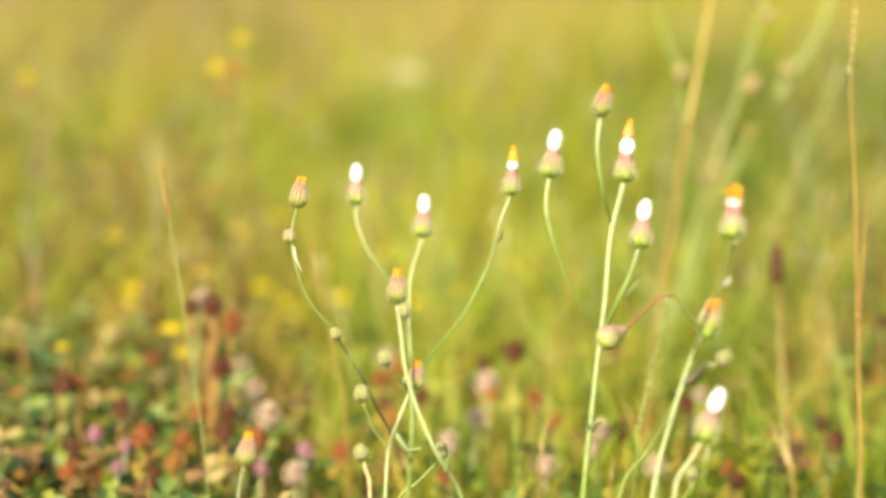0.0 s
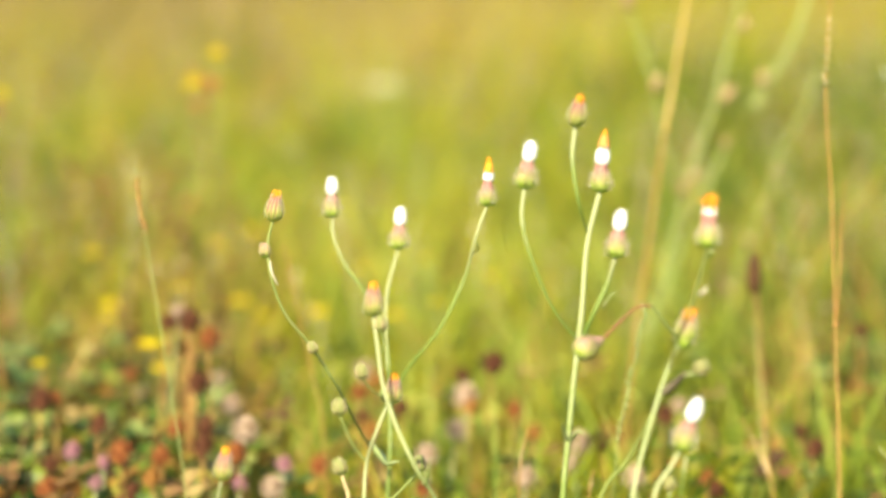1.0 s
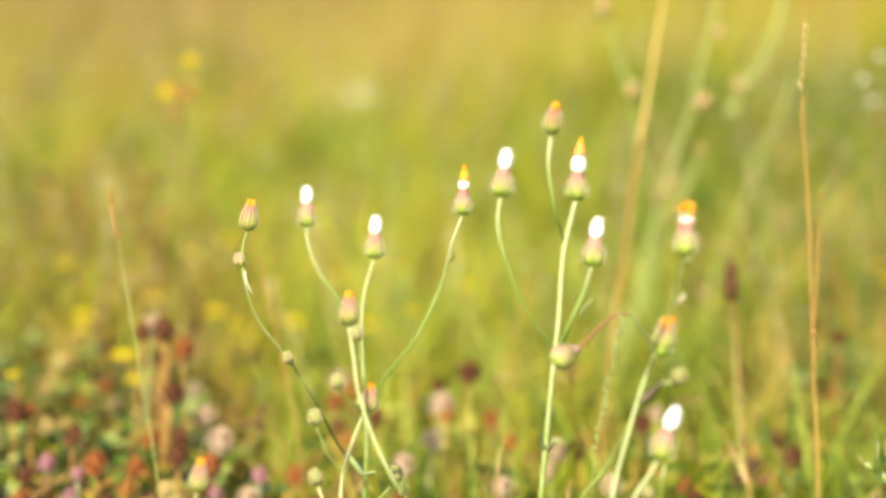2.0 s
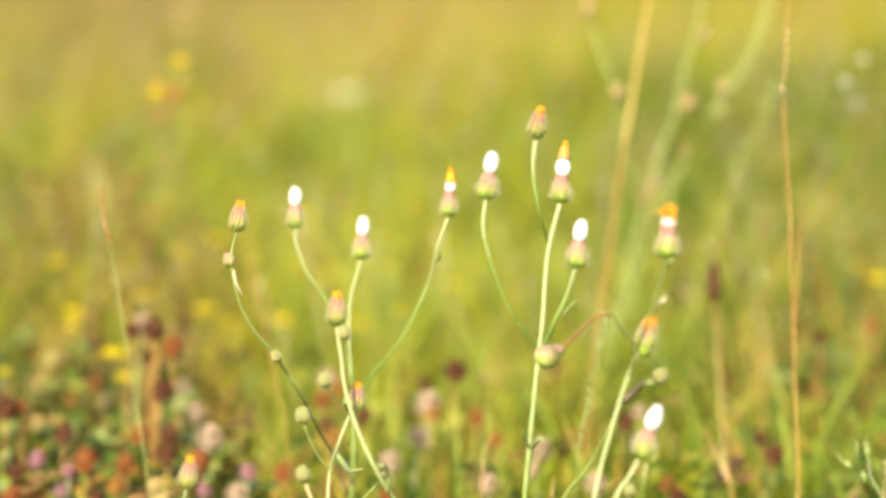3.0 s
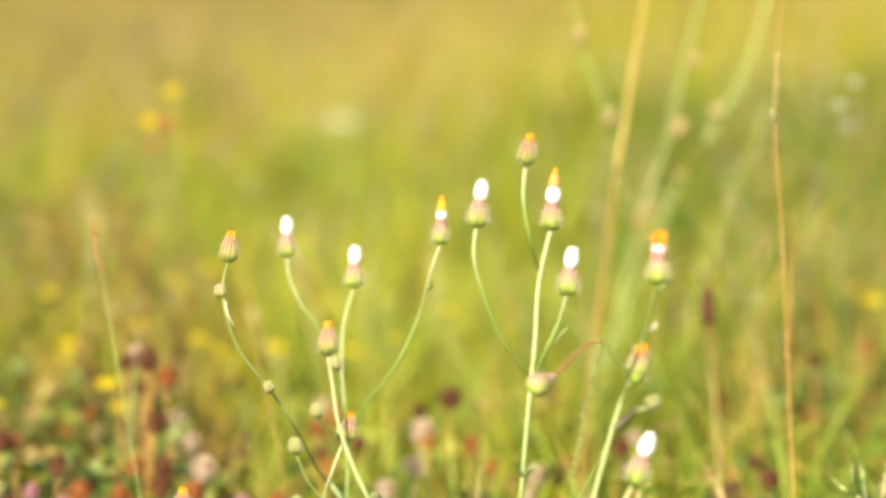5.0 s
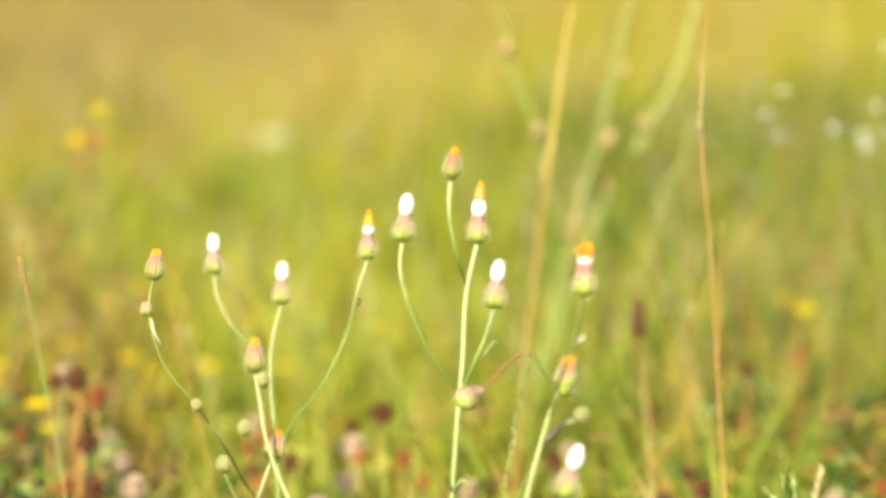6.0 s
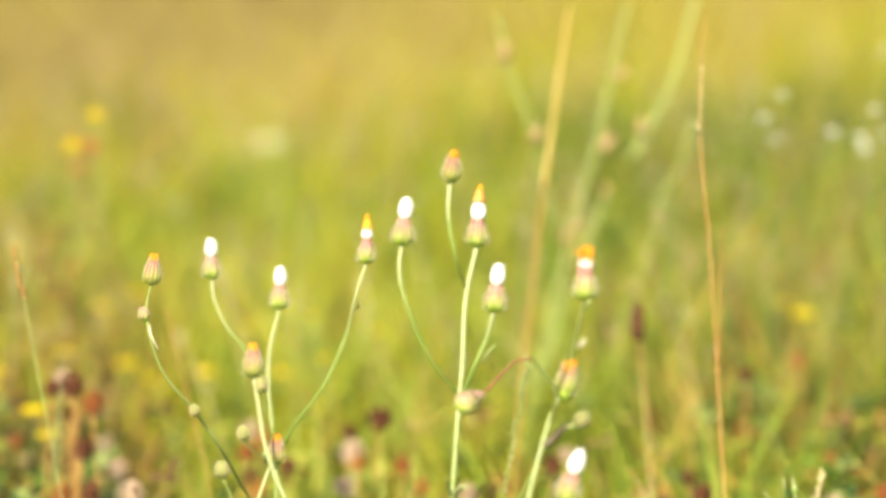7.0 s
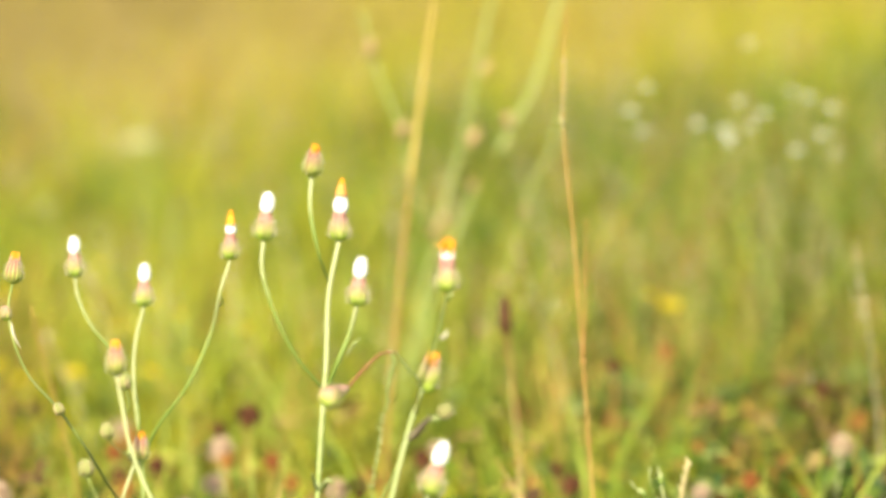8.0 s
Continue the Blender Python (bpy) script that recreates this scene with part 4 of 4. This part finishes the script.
for label, width, pts in (
    ("broad bluish-green grass leaf bending over", 7.5, [(0.279, 1.600, 0.0), (0.277, 1.600, 0.044), (0.267, 1.600, 0.079), (0.255, 1.600, 0.106), (0.244, 1.598, 0.133), (0.236, 1.595, 0.163)]),
    ("long green grass leaf leaning outwards", 3.6, [(0.272, 1.550, 0.0), (0.286, 1.550, 0.058), (0.299, 1.550, 0.084), (0.311, 1.548, 0.110), (0.323, 1.545, 0.134)]),
):
    p = root("broad_grass", ground_point(pts[0]), label, "grass")
    small_leaf(p, pts, width, STEM_DEEP, "blade")

# seedling with narrow pods
p = stalk("small green seedling with narrow upright pods", [(0.234, 1.192, 0.099), (0.222, 1.199, 0.131), (0.216, 1.201, 0.143), (0.214, 1.203, 0.154), (0.213, 1.205, 0.161)], 1.2, 0.7, STEM, "pod_plant", "plant")
stem(p, [(0.218, 1.200, 0.137), (0.209, 1.199, 0.145), (0.203, 1.197, 0.150), (0.198, 1.198, 0.156)], 0.8, 0.6, STEM, "branch")
stem(p, [(0.211, 1.199, 0.144), (0.208, 1.198, 0.155), (0.208, 1.200, 0.162)], 0.7, 0.6, STEM, "branch")
for a, b in (((0.206, 1.197, 0.148), (0.202, 1.197, 0.152)), ((0.214, 1.203, 0.152), (0.214, 1.204, 0.156)), ((0.213, 1.198, 0.141), (0.212, 1.199, 0.144))):
    part("pod", lathe([(0.3 * MM, 0), (1.2 * MM, 1.5 * MM), (1.3 * MM, 3.5 * MM), (0.4 * MM, 6 * MM)], aim(a, b), 10), STEM, p)


# ---------------------------------------------------------------- chicory stems behind
def chicory(label, points, d, buds=()):
    p = root("chicory", ground_point(points[0]), label, "plant", "chicory stems behind the flowers")
    stem(p, [ground_point(points[0]), *points[1:]], d * 0.72, d * 0.55, GREY_STEM)
    for q, top, size in buds:
        m = aim(q, top) @ Matrix.Diagonal((size * 0.7, size * 0.7, size * 0.8, 1))
        part("bud", lathe([(1 * MM, 0), (2.6 * MM, 2 * MM), (2.8 * MM, 5 * MM), (1.6 * MM, 9 * MM), (0.6 * MM, 10 * MM)], m, 20, 5, 0.12), BUD_DRY, p, "dry closed bud")
    return p


p = chicory("grey-green leaning chicory stem with dry buds", [(0.092, 1.690, -0.02), (0.114, 1.690, 0.075), (0.125, 1.695, 0.119), (0.135, 1.700, 0.159), (0.146, 1.700, 0.204), (0.160, 1.700, 0.249), (0.169, 1.702, 0.289), (0.178, 1.704, 0.328), (0.184, 1.706, 0.354)], 4.4,
            [((0.146, 1.697, 0.199), (0.149, 1.694, 0.207), 1.3), ((0.142, 1.697, 0.190), (0.141, 1.694, 0.199), 1.4), ((0.165, 1.697, 0.254), (0.172, 1.694, 0.262), 1.5), ((0.166, 1.697, 0.258), (0.176, 1.694, 0.270), 1.2), ((0.176, 1.700, 0.302), (0.182, 1.698, 0.311), 1.3)])
stem(p, [(0.143, 1.698, 0.194), (0.131, 1.690, 0.214), (0.124, 1.688, 0.240), (0.118, 1.688, 0.269), (0.109, 1.690, 0.294), (0.100, 1.692, 0.324), (0.095, 1.694, 0.347)], 2.2, 2.4, GREY_STEM, "branch")
for q, top, size in (((0.118, 1.684, 0.262), (0.121, 1.682, 0.270), 1.7), ((0.100, 1.688, 0.317), (0.100, 1.686, 0.327), 1.6)):
    part("bud", lathe([(1 * MM, 0), (2.6 * MM, 2 * MM), (2.8 * MM, 5 * MM), (1.6 * MM, 9 * MM), (0.6 * MM, 10 * MM)], aim(q, top) @ Matrix.Diagonal((size * 0.7, size * 0.7, size * 0.8, 1)), 20, 5, 0.12), BUD_DRY, p, "rosy closed bud")
p = chicory("snapped grey-green chicory stem hanging by a dry fibre", [(0.103, 1.720, -0.02), (0.124, 1.720, 0.086), (0.134, 1.720, 0.123), (0.143, 1.720, 0.151), (0.153, 1.720, 0.176), (0.163, 1.720, 0.200), (0.173, 1.720, 0.223)], 4.8,
            [((0.172, 1.717, 0.219), (0.167, 1.715, 0.230), 1.1), ((0.195, 1.717, 0.262), (0.194, 1.715, 0.275), 1.5)])
stem(p, [(0.173, 1.720, 0.222), (0.181, 1.722, 0.232), (0.188, 1.720, 0.245)], 0.6, 0.6, STRAW, "fibre")
stem(p, [(0.188, 1.720, 0.245), (0.201, 1.720, 0.268), (0.213, 1.720, 0.289), (0.225, 1.722, 0.326), (0.232, 1.724, 0.353)], 3.9, 3.4, GREY_STEM, "broken_top")
p = chicory("slim zigzag chicory stem with pale joints", [(0.130, 1.770, -0.02), (0.147, 1.770, 0.040), (0.172, 1.765, 0.087), (0.183, 1.762, 0.113), (0.195, 1.760, 0.144), (0.204, 1.760, 0.172), (0.210, 1.760, 0.197)], 3.2,
            [((0.195, 1.757, 0.143), (0.190, 1.755, 0.151), 1.2), ((0.181, 1.757, 0.108), (0.177, 1.755, 0.117), 1.3), ((0.210, 1.757, 0.194), (0.211, 1.755, 0.203), 1.0)])
stem(p, [(0.209, 1.760, 0.194), (0.214, 1.760, 0.212), (0.219, 1.760, 0.221), (0.228, 1.760, 0.235), (0.233, 1.760, 0.252), (0.237, 1.760, 0.268)], 1.8, 2.2, GREY_STEM, "branch")


# ---------------------------------------------------------------- clover
CLOVER = "clover heads in the turf"


def clover(at, size, material, label, lean=0.0, withered=False):
    """A clover: a stem from the turf and a round head of many small florets."""
    top = Vector(at)
    foot = Vector((top.x - lean * 0.5 + rng.uniform(-0.012, 0.012), top.y + rng.uniform(-0.01, 0.01), -0.015))
    p = root("clover", tuple(foot), label, "clover", CLOVER)
    r = size * MM / 2
    stem(p, [foot, foot.lerp(top, 0.5) + Vector((rng.uniform(-0.006, 0.006), 0, 0)), top - Vector((0, 0, r * 0.8))], 1.8, 1.4, STRAW_RED if withered else STEM)
    bm = bmesh.new()
    n = 64
    for k in range(n):
        z = 1 - 2 * (k + 0.5) / n
        a = 2.39996 * k + rng.uniform(-0.2, 0.2)
        s = math.sqrt(1 - z * z)
        d = Vector((s * math.cos(a), s * math.sin(a), z * 1.05))
        out = (d + Vector((0, 0, -0.35 if withered else 0.45))).normalized()
        q = top + d * r * 0.55
        ln = r * rng.uniform(0.45, 0.75)
        strip(bm, [q, q + out * ln * 0.4, q + out * ln * 0.8, q + out * ln], [r * 0.10, r * 0.15, r * 0.13, r * 0.03], d.cross(Vector((0.3, 0.2, 1))).cross(d), r * 0.05)
    lathe([(r * 0.1, -r * 0.6), (r * 0.55, -r * 0.3), (r * 0.6, r * 0.1), (r * 0.35, r * 0.5), (r * 0.05, r * 0.6)], Matrix.Translation(top), 10, bm=bm)
    part("flower_head", bm, material, p, smooth=False)
    return p


DARK, RUST, PINK, PALE, OCHRE = (
    (CLOVER_DARK, "withered dark maroon clover head", True),
    (CLOVER_RUST, "withered rust-red clover head", True),
    (CLOVER_PINK, "pink clover head in bloom", False),
    (CLOVER_PALE, "faded cream clover head", False),
    (CLOVER_OCHRE, "withered orange clover head", True),
)
def clover_head(at, size, kind):
    return clover(at, size, kind[0], kind[1], withered=kind[2])


clover_head((-0.161, 1.391, 0.171), 13, DARK)
clover_head((-0.174, 1.401, 0.167), 9, DARK)
clover_head((-0.170, 1.413, 0.170), 9, PALE)
clover_head((-0.150, 1.389, 0.161), 12, RUST)
clover_head((-0.156, 1.384, 0.136), 13, DARK)
clover_head((-0.239, 1.352, 0.134), 12, DARK)
clover_head((-0.233, 1.362, 0.132), 8, RUST)
clover_head((-0.204, 1.329, 0.127), 12, DARK)
clover_head((-0.189, 1.305, 0.118), 12, RUST)
clover_head((-0.215, 1.305, 0.118), 9, PINK)
clover_head((-0.198, 1.304, 0.112), 7, PINK)
clover_head((-0.199, 1.281, 0.108), 8, PINK)
clover_head((-0.211, 1.281, 0.105), 11, OCHRE)
clover_head((-0.146, 1.328, 0.126), 11, DARK)
clover_head((-0.146, 1.316, 0.119), 12, DARK)
clover_head((-0.124, 1.328, 0.124), 14, PALE)
clover_head((-0.129, 1.326, 0.113), 13, RUST)
clover_head((-0.140, 1.413, 0.115), 12, PALE)
clover_head((-0.103, 1.324, 0.106), 9, PINK)
clover_head((-0.125, 1.302, 0.102), 8, PINK)
clover_head((-0.085, 1.345, 0.101), 11, RUST)
clover_head((-0.065, 1.432, 0.104), 11, DARK)
clover_head((-0.043, 1.433, 0.110), 10, DARK)
clover_head((0.011, 1.459, 0.131), 14, DARK)
clover_head((-0.007, 1.478, 0.118), 9, DARK)
clover_head((-0.005, 1.414, 0.122), 14, PALE)
clover_head((-0.002, 1.402, 0.119), 9, OCHRE)
clover_head((0.024, 1.453, 0.104), 10, RUST)
clover_head((0.034, 1.389, 0.108), 9, OCHRE)
clover_head((0.071, 1.368, 0.110), 11, DARK)
clover_head((0.059, 1.367, 0.108), 13, PALE)
clover_head((0.055, 1.355, 0.100), 9, PALE)
clover_head((0.112, 1.432, 0.107), 12, DARK)
clover_head((0.121, 1.453, 0.107), 9, PALE)
clover_head((0.190, 1.367, 0.107), 12, DARK)
clover_head((0.191, 1.430, 0.099), 9, DARK)
clover_head((0.132, 1.321, 0.096), 10, DARK)
clover_head((0.129, 1.343, 0.096), 9, RUST)
clover_head((-0.026, 1.356, 0.103), 12, PALE)
clover_head((-0.069, 1.540, 0.104), 12, PALE)
clover_head((-0.061, 1.518, 0.104), 11, OCHRE)
clover_head((-0.070, 1.496, 0.102), 11, RUST)
clover_head((-0.059, 1.410, 0.103), 9, OCHRE)
clover_head((-0.180, 1.280, 0.103), 12, DARK)
clover_head((-0.225, 1.281, 0.105), 11, RUST)
clover_head((-0.171, 1.292, 0.108), 10, OCHRE)
clover_head((-0.107, 1.301, 0.100), 12, PALE)
clover_head((-0.189, 1.486, 0.106), 9, DARK)
clover_head((-0.167, 1.419, 0.149), 7, OCHRE)
clover_head((-0.027, 1.301, 0.101), 9, RUST)
clover_head((-0.010, 1.389, 0.108), 12, PALE)
clover_head((0.028, 1.323, 0.101), 11, PALE)
clover_head((0.087, 1.323, 0.102), 12, PALE)
clover_head((0.373, 1.534, 0.115), 11, DARK)
clover_head((0.347, 1.375, 0.121), 13, PALE)
clover_head((0.295, 1.376, 0.103), 11, RUST)
clover_head((0.384, 1.634, 0.078), 10, RUST)
clover_head((0.396, 1.528, 0.095), 12, OCHRE)
clover_head((0.242, 1.545, 0.133), 9, DARK)
clover_head((0.293, 1.650, 0.116), 11, RUST)

# more withered heads thinly through the turf
for k in range(90):
    y = rng.uniform(1.32, 1.70)
    side = rng.random()
    x = (rng.uniform(-0.40, -0.14) if side < 0.65 else rng.uniform(-0.14, 0.2) if side < 0.75 else rng.uniform(0.27, 0.55)) * y / 1.4
    kind = rng.choice((DARK, DARK, RUST, RUST, RUST, OCHRE, PALE))
    clover_head((x, y, rng.uniform(0.045, 0.11)), rng.uniform(8, 12), kind)

# brown dead stems that carry the dark cluster
p = stalk("brown dead clover stem under the dark heads", [(-0.165, 1.381, 0.065), (-0.163, 1.390, 0.110), (-0.161, 1.396, 0.138), (-0.158, 1.400, 0.159)], 1.8, 1.5, STRAW_RED, "dead_stalk", "stalk")
p = stalk("ochre dead clover stem beside the dark heads", [(-0.160, 1.390, 0.055), (-0.160, 1.400, 0.107), (-0.161, 1.404, 0.126)], 1.6, 1.4, STRAW, "dead_stalk", "stalk")


def low_leaves(name, label, count, seed, material, keep, height, right=0.45):
    """Three-fold leaves on short stalks, spread through the turf."""
    r = random.Random(seed)
    verts, faces = [], []
    for _ in range(count):
        y = 1.2 + 0.45 * r.random() ** 1.2
        x = r.uniform(-0.42, 0.42) * y / 1.3
        if x > -0.10 * y and r.random() > (keep if x < 0.17 * y else right):
            continue
        z = r.uniform(*height)
        size = r.uniform(0.006, 0.013)
        tip, tilt = r.uniform(0, 6.28), r.uniform(-0.5, 0.5)
        centre = Vector((x, y, z))
        turn = Euler((tilt, r.uniform(-0.5, 0.5), tip)).to_matrix()
        for k in range(3):
            a = k * 2.094
            d, s = Vector((math.cos(a), math.sin(a), 0.15)), Vector((-math.sin(a), math.cos(a), 0))
            b = len(verts)
            for u, w, f in ((0, 0, 0), (0.4, 0.32, 0.1), (0.8, 0.42, 0.12), (1.05, 0.2, 0.05), (1.0, 0, -0.02), (1.05, -0.2, 0.05), (0.8, -0.42, 0.12), (0.4, -0.32, 0.1), (0.55, 0, -0.03)):
                verts.append(centre + turn @ ((d * u + s * w + Vector((0, 0, f))) * size))
            faces += [(b, b + 1, b + 8), (b + 1, b + 2, b + 8), (b + 2, b + 3, b + 4, b + 8), (b + 8, b + 4, b + 5, b + 6), (b + 8, b + 6, b + 7), (b + 8, b + 7, b)]
        b = len(verts)
        foot = Vector((x + r.uniform(-0.01, 0.01), y + r.uniform(-0.01, 0.01), -0.02))
        for q in (foot, centre):
            verts += [q + Vector((0.0006, 0, 0)), q + Vector((-0.0003, 0.0005, 0)), q + Vector((-0.0003, -0.0005, 0))]
        faces += [(b, b + 1, b + 4, b + 3), (b + 1, b + 2, b + 5, b + 4), (b + 2, b, b + 3, b + 5)]
    me = bpy.data.meshes.new(name)
    me.from_pydata(verts, [], faces)
    me.materials.append(material)
    tagged(new(name, me), label, "leaves", kind="stuff")


low_leaves("clover_leaves", "green and yellowing three-fold clover leaves in the turf", 4600, 5, LEAF, 0.14, (0.03, 0.10))
low_leaves("clover_leaves", "glossy bright and dark green clover leaves", 2000, 6, CLOVER_LEAF, 0.10, (0.04, 0.105))
low_leaves("withered_leaves", "withered brown and beige leaves among the clover", 900, 7, LITTER, 0.12, (0.05, 0.115))
low_leaves("pale_leaves", "pale grey-green and beige leaves among the clover", 300, 8, LEAF_PALE, 0.06, (0.05, 0.105), 0.08)


# ---------------------------------------------------------------- yellow flowers
def yellow_flower(at, size, label="small yellow meadow flower on a thin stem", count=6):
    top = Vector(at)
    foot = (top.x + rng.uniform(-0.02, 0.02), top.y + rng.uniform(-0.02, 0.02), -0.015)
    p = root("yellow_flower", foot, label, "flower", "yellow flowers in the meadow")
    stem(p, [foot, Vector(foot).lerp(top, 0.6) + Vector((rng.uniform(-0.006, 0.006), 0, 0)), top], 1.2, 0.8, STEM)
    for k in range(count):
        a = k * 1.047 + rng.uniform(-0.1, 0.1) + (0.5 if k > 5 else 0.0)
        out = Vector((math.cos(a), math.sin(a), 0)) * (1.0 if k < 6 else 0.6)
        up = Vector((0, -0.5, 0.8)) if k < 6 else Vector((0, -0.2, 1.5))
        r = size * MM / 2
        line = [top + out * r * 0.1, top + out * r * 0.45 + up * r * 0.25, top + out * r * 0.8 + up * r * 0.45, top + out * r + up * r * 0.75]
        bm = bmesh.new()
        strip(bm, line, [r * 0.15, r * 0.38, r * 0.42, r * 0.2], up, 0.0003)
        part("petal", bm, YELLOW, p)
    part("centre", lathe([(0.1 * size * MM, 0), (0.18 * size * MM, 0.1 * size * MM), (0.08 * size * MM, 0.22 * size * MM)], Matrix.Translation(top), 10), YELLOW, p)


for at, size in (
    ((-0.204, 1.543, 0.117), 14), ((-0.260, 1.755, 0.094), 13), ((-0.258, 1.732, 0.090), 9), ((-0.173, 1.921, 0.116), 13), ((-0.202, 1.919, 0.105), 12), ((-0.172, 1.807, 0.085), 13), ((-0.154, 1.805, 0.075), 11),
    ((-0.112, 1.754, 0.090), 14), ((-0.059, 1.805, 0.077), 12), ((-0.289, 1.866, 0.108), 12), ((-0.194, 1.519, 0.108), 10), ((0.315, 1.759, 0.123), 15), ((0.311, 1.813, 0.121), 10), ((0.041, 2.068, 0.041), 11), ((-0.033, 1.957, 0.027), 10), ((-0.125, 1.888, 0.061), 11),
    ((-0.103, 2.000, 0.120), 8), ((-0.057, 1.853, 0.120), 7), ((0.011, 1.746, 0.120), 8), ((-0.026, 1.663, 0.120), 7), ((0.000, 2.474, 0.120), 11), ((-0.355, 2.173, 0.120), 10), ((-0.385, 2.294, 0.120), 10),
    ((-0.283, 2.080, 0.120), 9), ((-0.203, 1.700, 0.120), 8), ((-0.263, 1.483, 0.120), 8), ((-0.035, 1.803, 0.120), 7), ((-0.081, 1.771, 0.120), 7),
):
    yellow_flower(at, size)
yellow_flower((-0.208, 1.840, 0.240), 13, "tall yellow meadow flower on a branching stem", 12)
yellow_flower((-0.190, 1.840, 0.263), 12, "tall yellow meadow flower above the grass", 12)
yellow_flower((-0.350, 1.844, 0.231), 10, "tall yellow meadow flower on a branching stem", 12)


def withered_flower(at, size, material):
    """A spent flower: brown ragged florets hanging round a small core on a dry stem."""
    top = Vector(at)
    foot = (top.x + rng.uniform(-0.02, 0.02), top.y + rng.uniform(-0.02, 0.02), -0.015)
    p = root("withered_flower", foot, "withered brown flower head on a thin stem", "flower", "withered flowers in the meadow")
    stem(p, [foot, Vector(foot).lerp(top, 0.6) + Vector((rng.uniform(-0.006, 0.006), 0, 0)), top], 1.2, 0.8, BROWN_STEM)
    r = size * MM / 2
    bm = bmesh.new()
    lathe([(r * 0.15, -r * 0.5), (r * 0.5, -r * 0.2), (r * 0.45, r * 0.3), (r * 0.1, r * 0.6)], Matrix.Translation(top), 10, bm=bm)
    part("core", bm, material, p)
    bm = bmesh.new()
    for k in range(26):
        a, rise = 2.4 * k, rng.uniform(-0.5, 0.9)
        d = Vector((math.cos(a), math.sin(a), rise))
        line = [top + d * r * 0.3, top + d * r * 0.6, top + d * r * 0.85 - Vector((0, 0, r * 0.15)), top + d * r - Vector((0, 0, r * 0.45))]
        strip(bm, line, [r * 0.12, r * 0.2, r * 0.17, r * 0.05], Vector((0, 0, 1)), r * 0.04)
    part("floret_tuft", bm, material, p, smooth=False)


for at, size, material in (
    ((-0.195, 1.840, 0.243), 13, CLOVER_RUST), ((-0.204, 1.842, 0.227), 13, CLOVER_OCHRE), ((-0.208, 1.843, 0.252), 7, CLOVER_OCHRE), ((-0.216, 1.830, 0.182), 10, CLOVER_DARK), ((-0.210, 1.835, 0.154), 10, CLOVER_OCHRE),
    ((-0.233, 1.840, 0.156), 9, CLOVER_DARK), ((-0.227, 1.820, 0.176), 7, CLOVER_RUST), ((-0.300, 1.840, 0.180), 11, CLOVER_DARK), ((-0.275, 1.850, 0.165), 9, CLOVER_OCHRE), ((-0.352, 1.850, 0.221), 12, CLOVER_RUST),
):
    withered_flower(at, size, material)


# ---------------------------------------------------------------- pale distant flowers
def pale_flower(at, size, label="pale white flower cluster far in the meadow", material=None):
    top = Vector(at)
    foot = (top.x + rng.uniform(-0.05, 0.05), top.y + rng.uniform(-0.03, 0.03), -0.015)
    p = root("white_flower", foot, label, "flower", "white flowers in the meadow")
    stem(p, [foot, Vector(foot).lerp(top, 0.5) + Vector((rng.uniform(-0.02, 0.02), 0, 0)), top], 1.0, 0.6, STEM_DARK)
    bm = bmesh.new()
    for k in range(22):
        a, rr = 2.4 * k, size * MM / 2 * math.sqrt((k + 0.5) / 22)
        q = top + Vector((math.cos(a) * rr, math.sin(a) * rr, -rr * 0.3))
        lathe([(0.03 * size * MM, 0), (0.10 * size * MM, 0.05 * size * MM), (0.04 * size * MM, 0.12 * size * MM)], Matrix.Translation(q), 6, bm=bm)
    part("umbel", bm, material or CREAM, p, "cluster of tiny white florets")


pale_flower((-0.101, 2.750, 0.119), 27)
# small white tufts on thin stems, added to stand in for glints on leaves
for at in (
    (0.296, 1.746, 0.285), (0.284, 1.743, 0.269), (0.298, 1.782, 0.249), (0.331, 1.740, 0.259), (0.353, 1.737, 0.246), (0.358, 1.781, 0.249), (0.361, 1.742, 0.274),
    (0.372, 1.754, 0.254), (0.385, 1.776, 0.260), (0.397, 1.736, 0.281), (0.419, 1.776, 0.271), (0.429, 1.752, 0.266), (0.436, 1.767, 0.231), (0.360, 1.775, 0.245), (0.413, 1.790, 0.231), (0.377, 1.786, 0.310), (0.432, 1.791, 0.242),
):
    pale_flower(at, rng.uniform(5.5, 8.0), "tiny white flower tuft standing in for a glint", PAPPUS)
pale_flower((0.372, 1.476, 0.093), 12, "pale clover-like flower cluster low in the grass")
pale_flower((-0.340, 2.075, 0.074), 12)
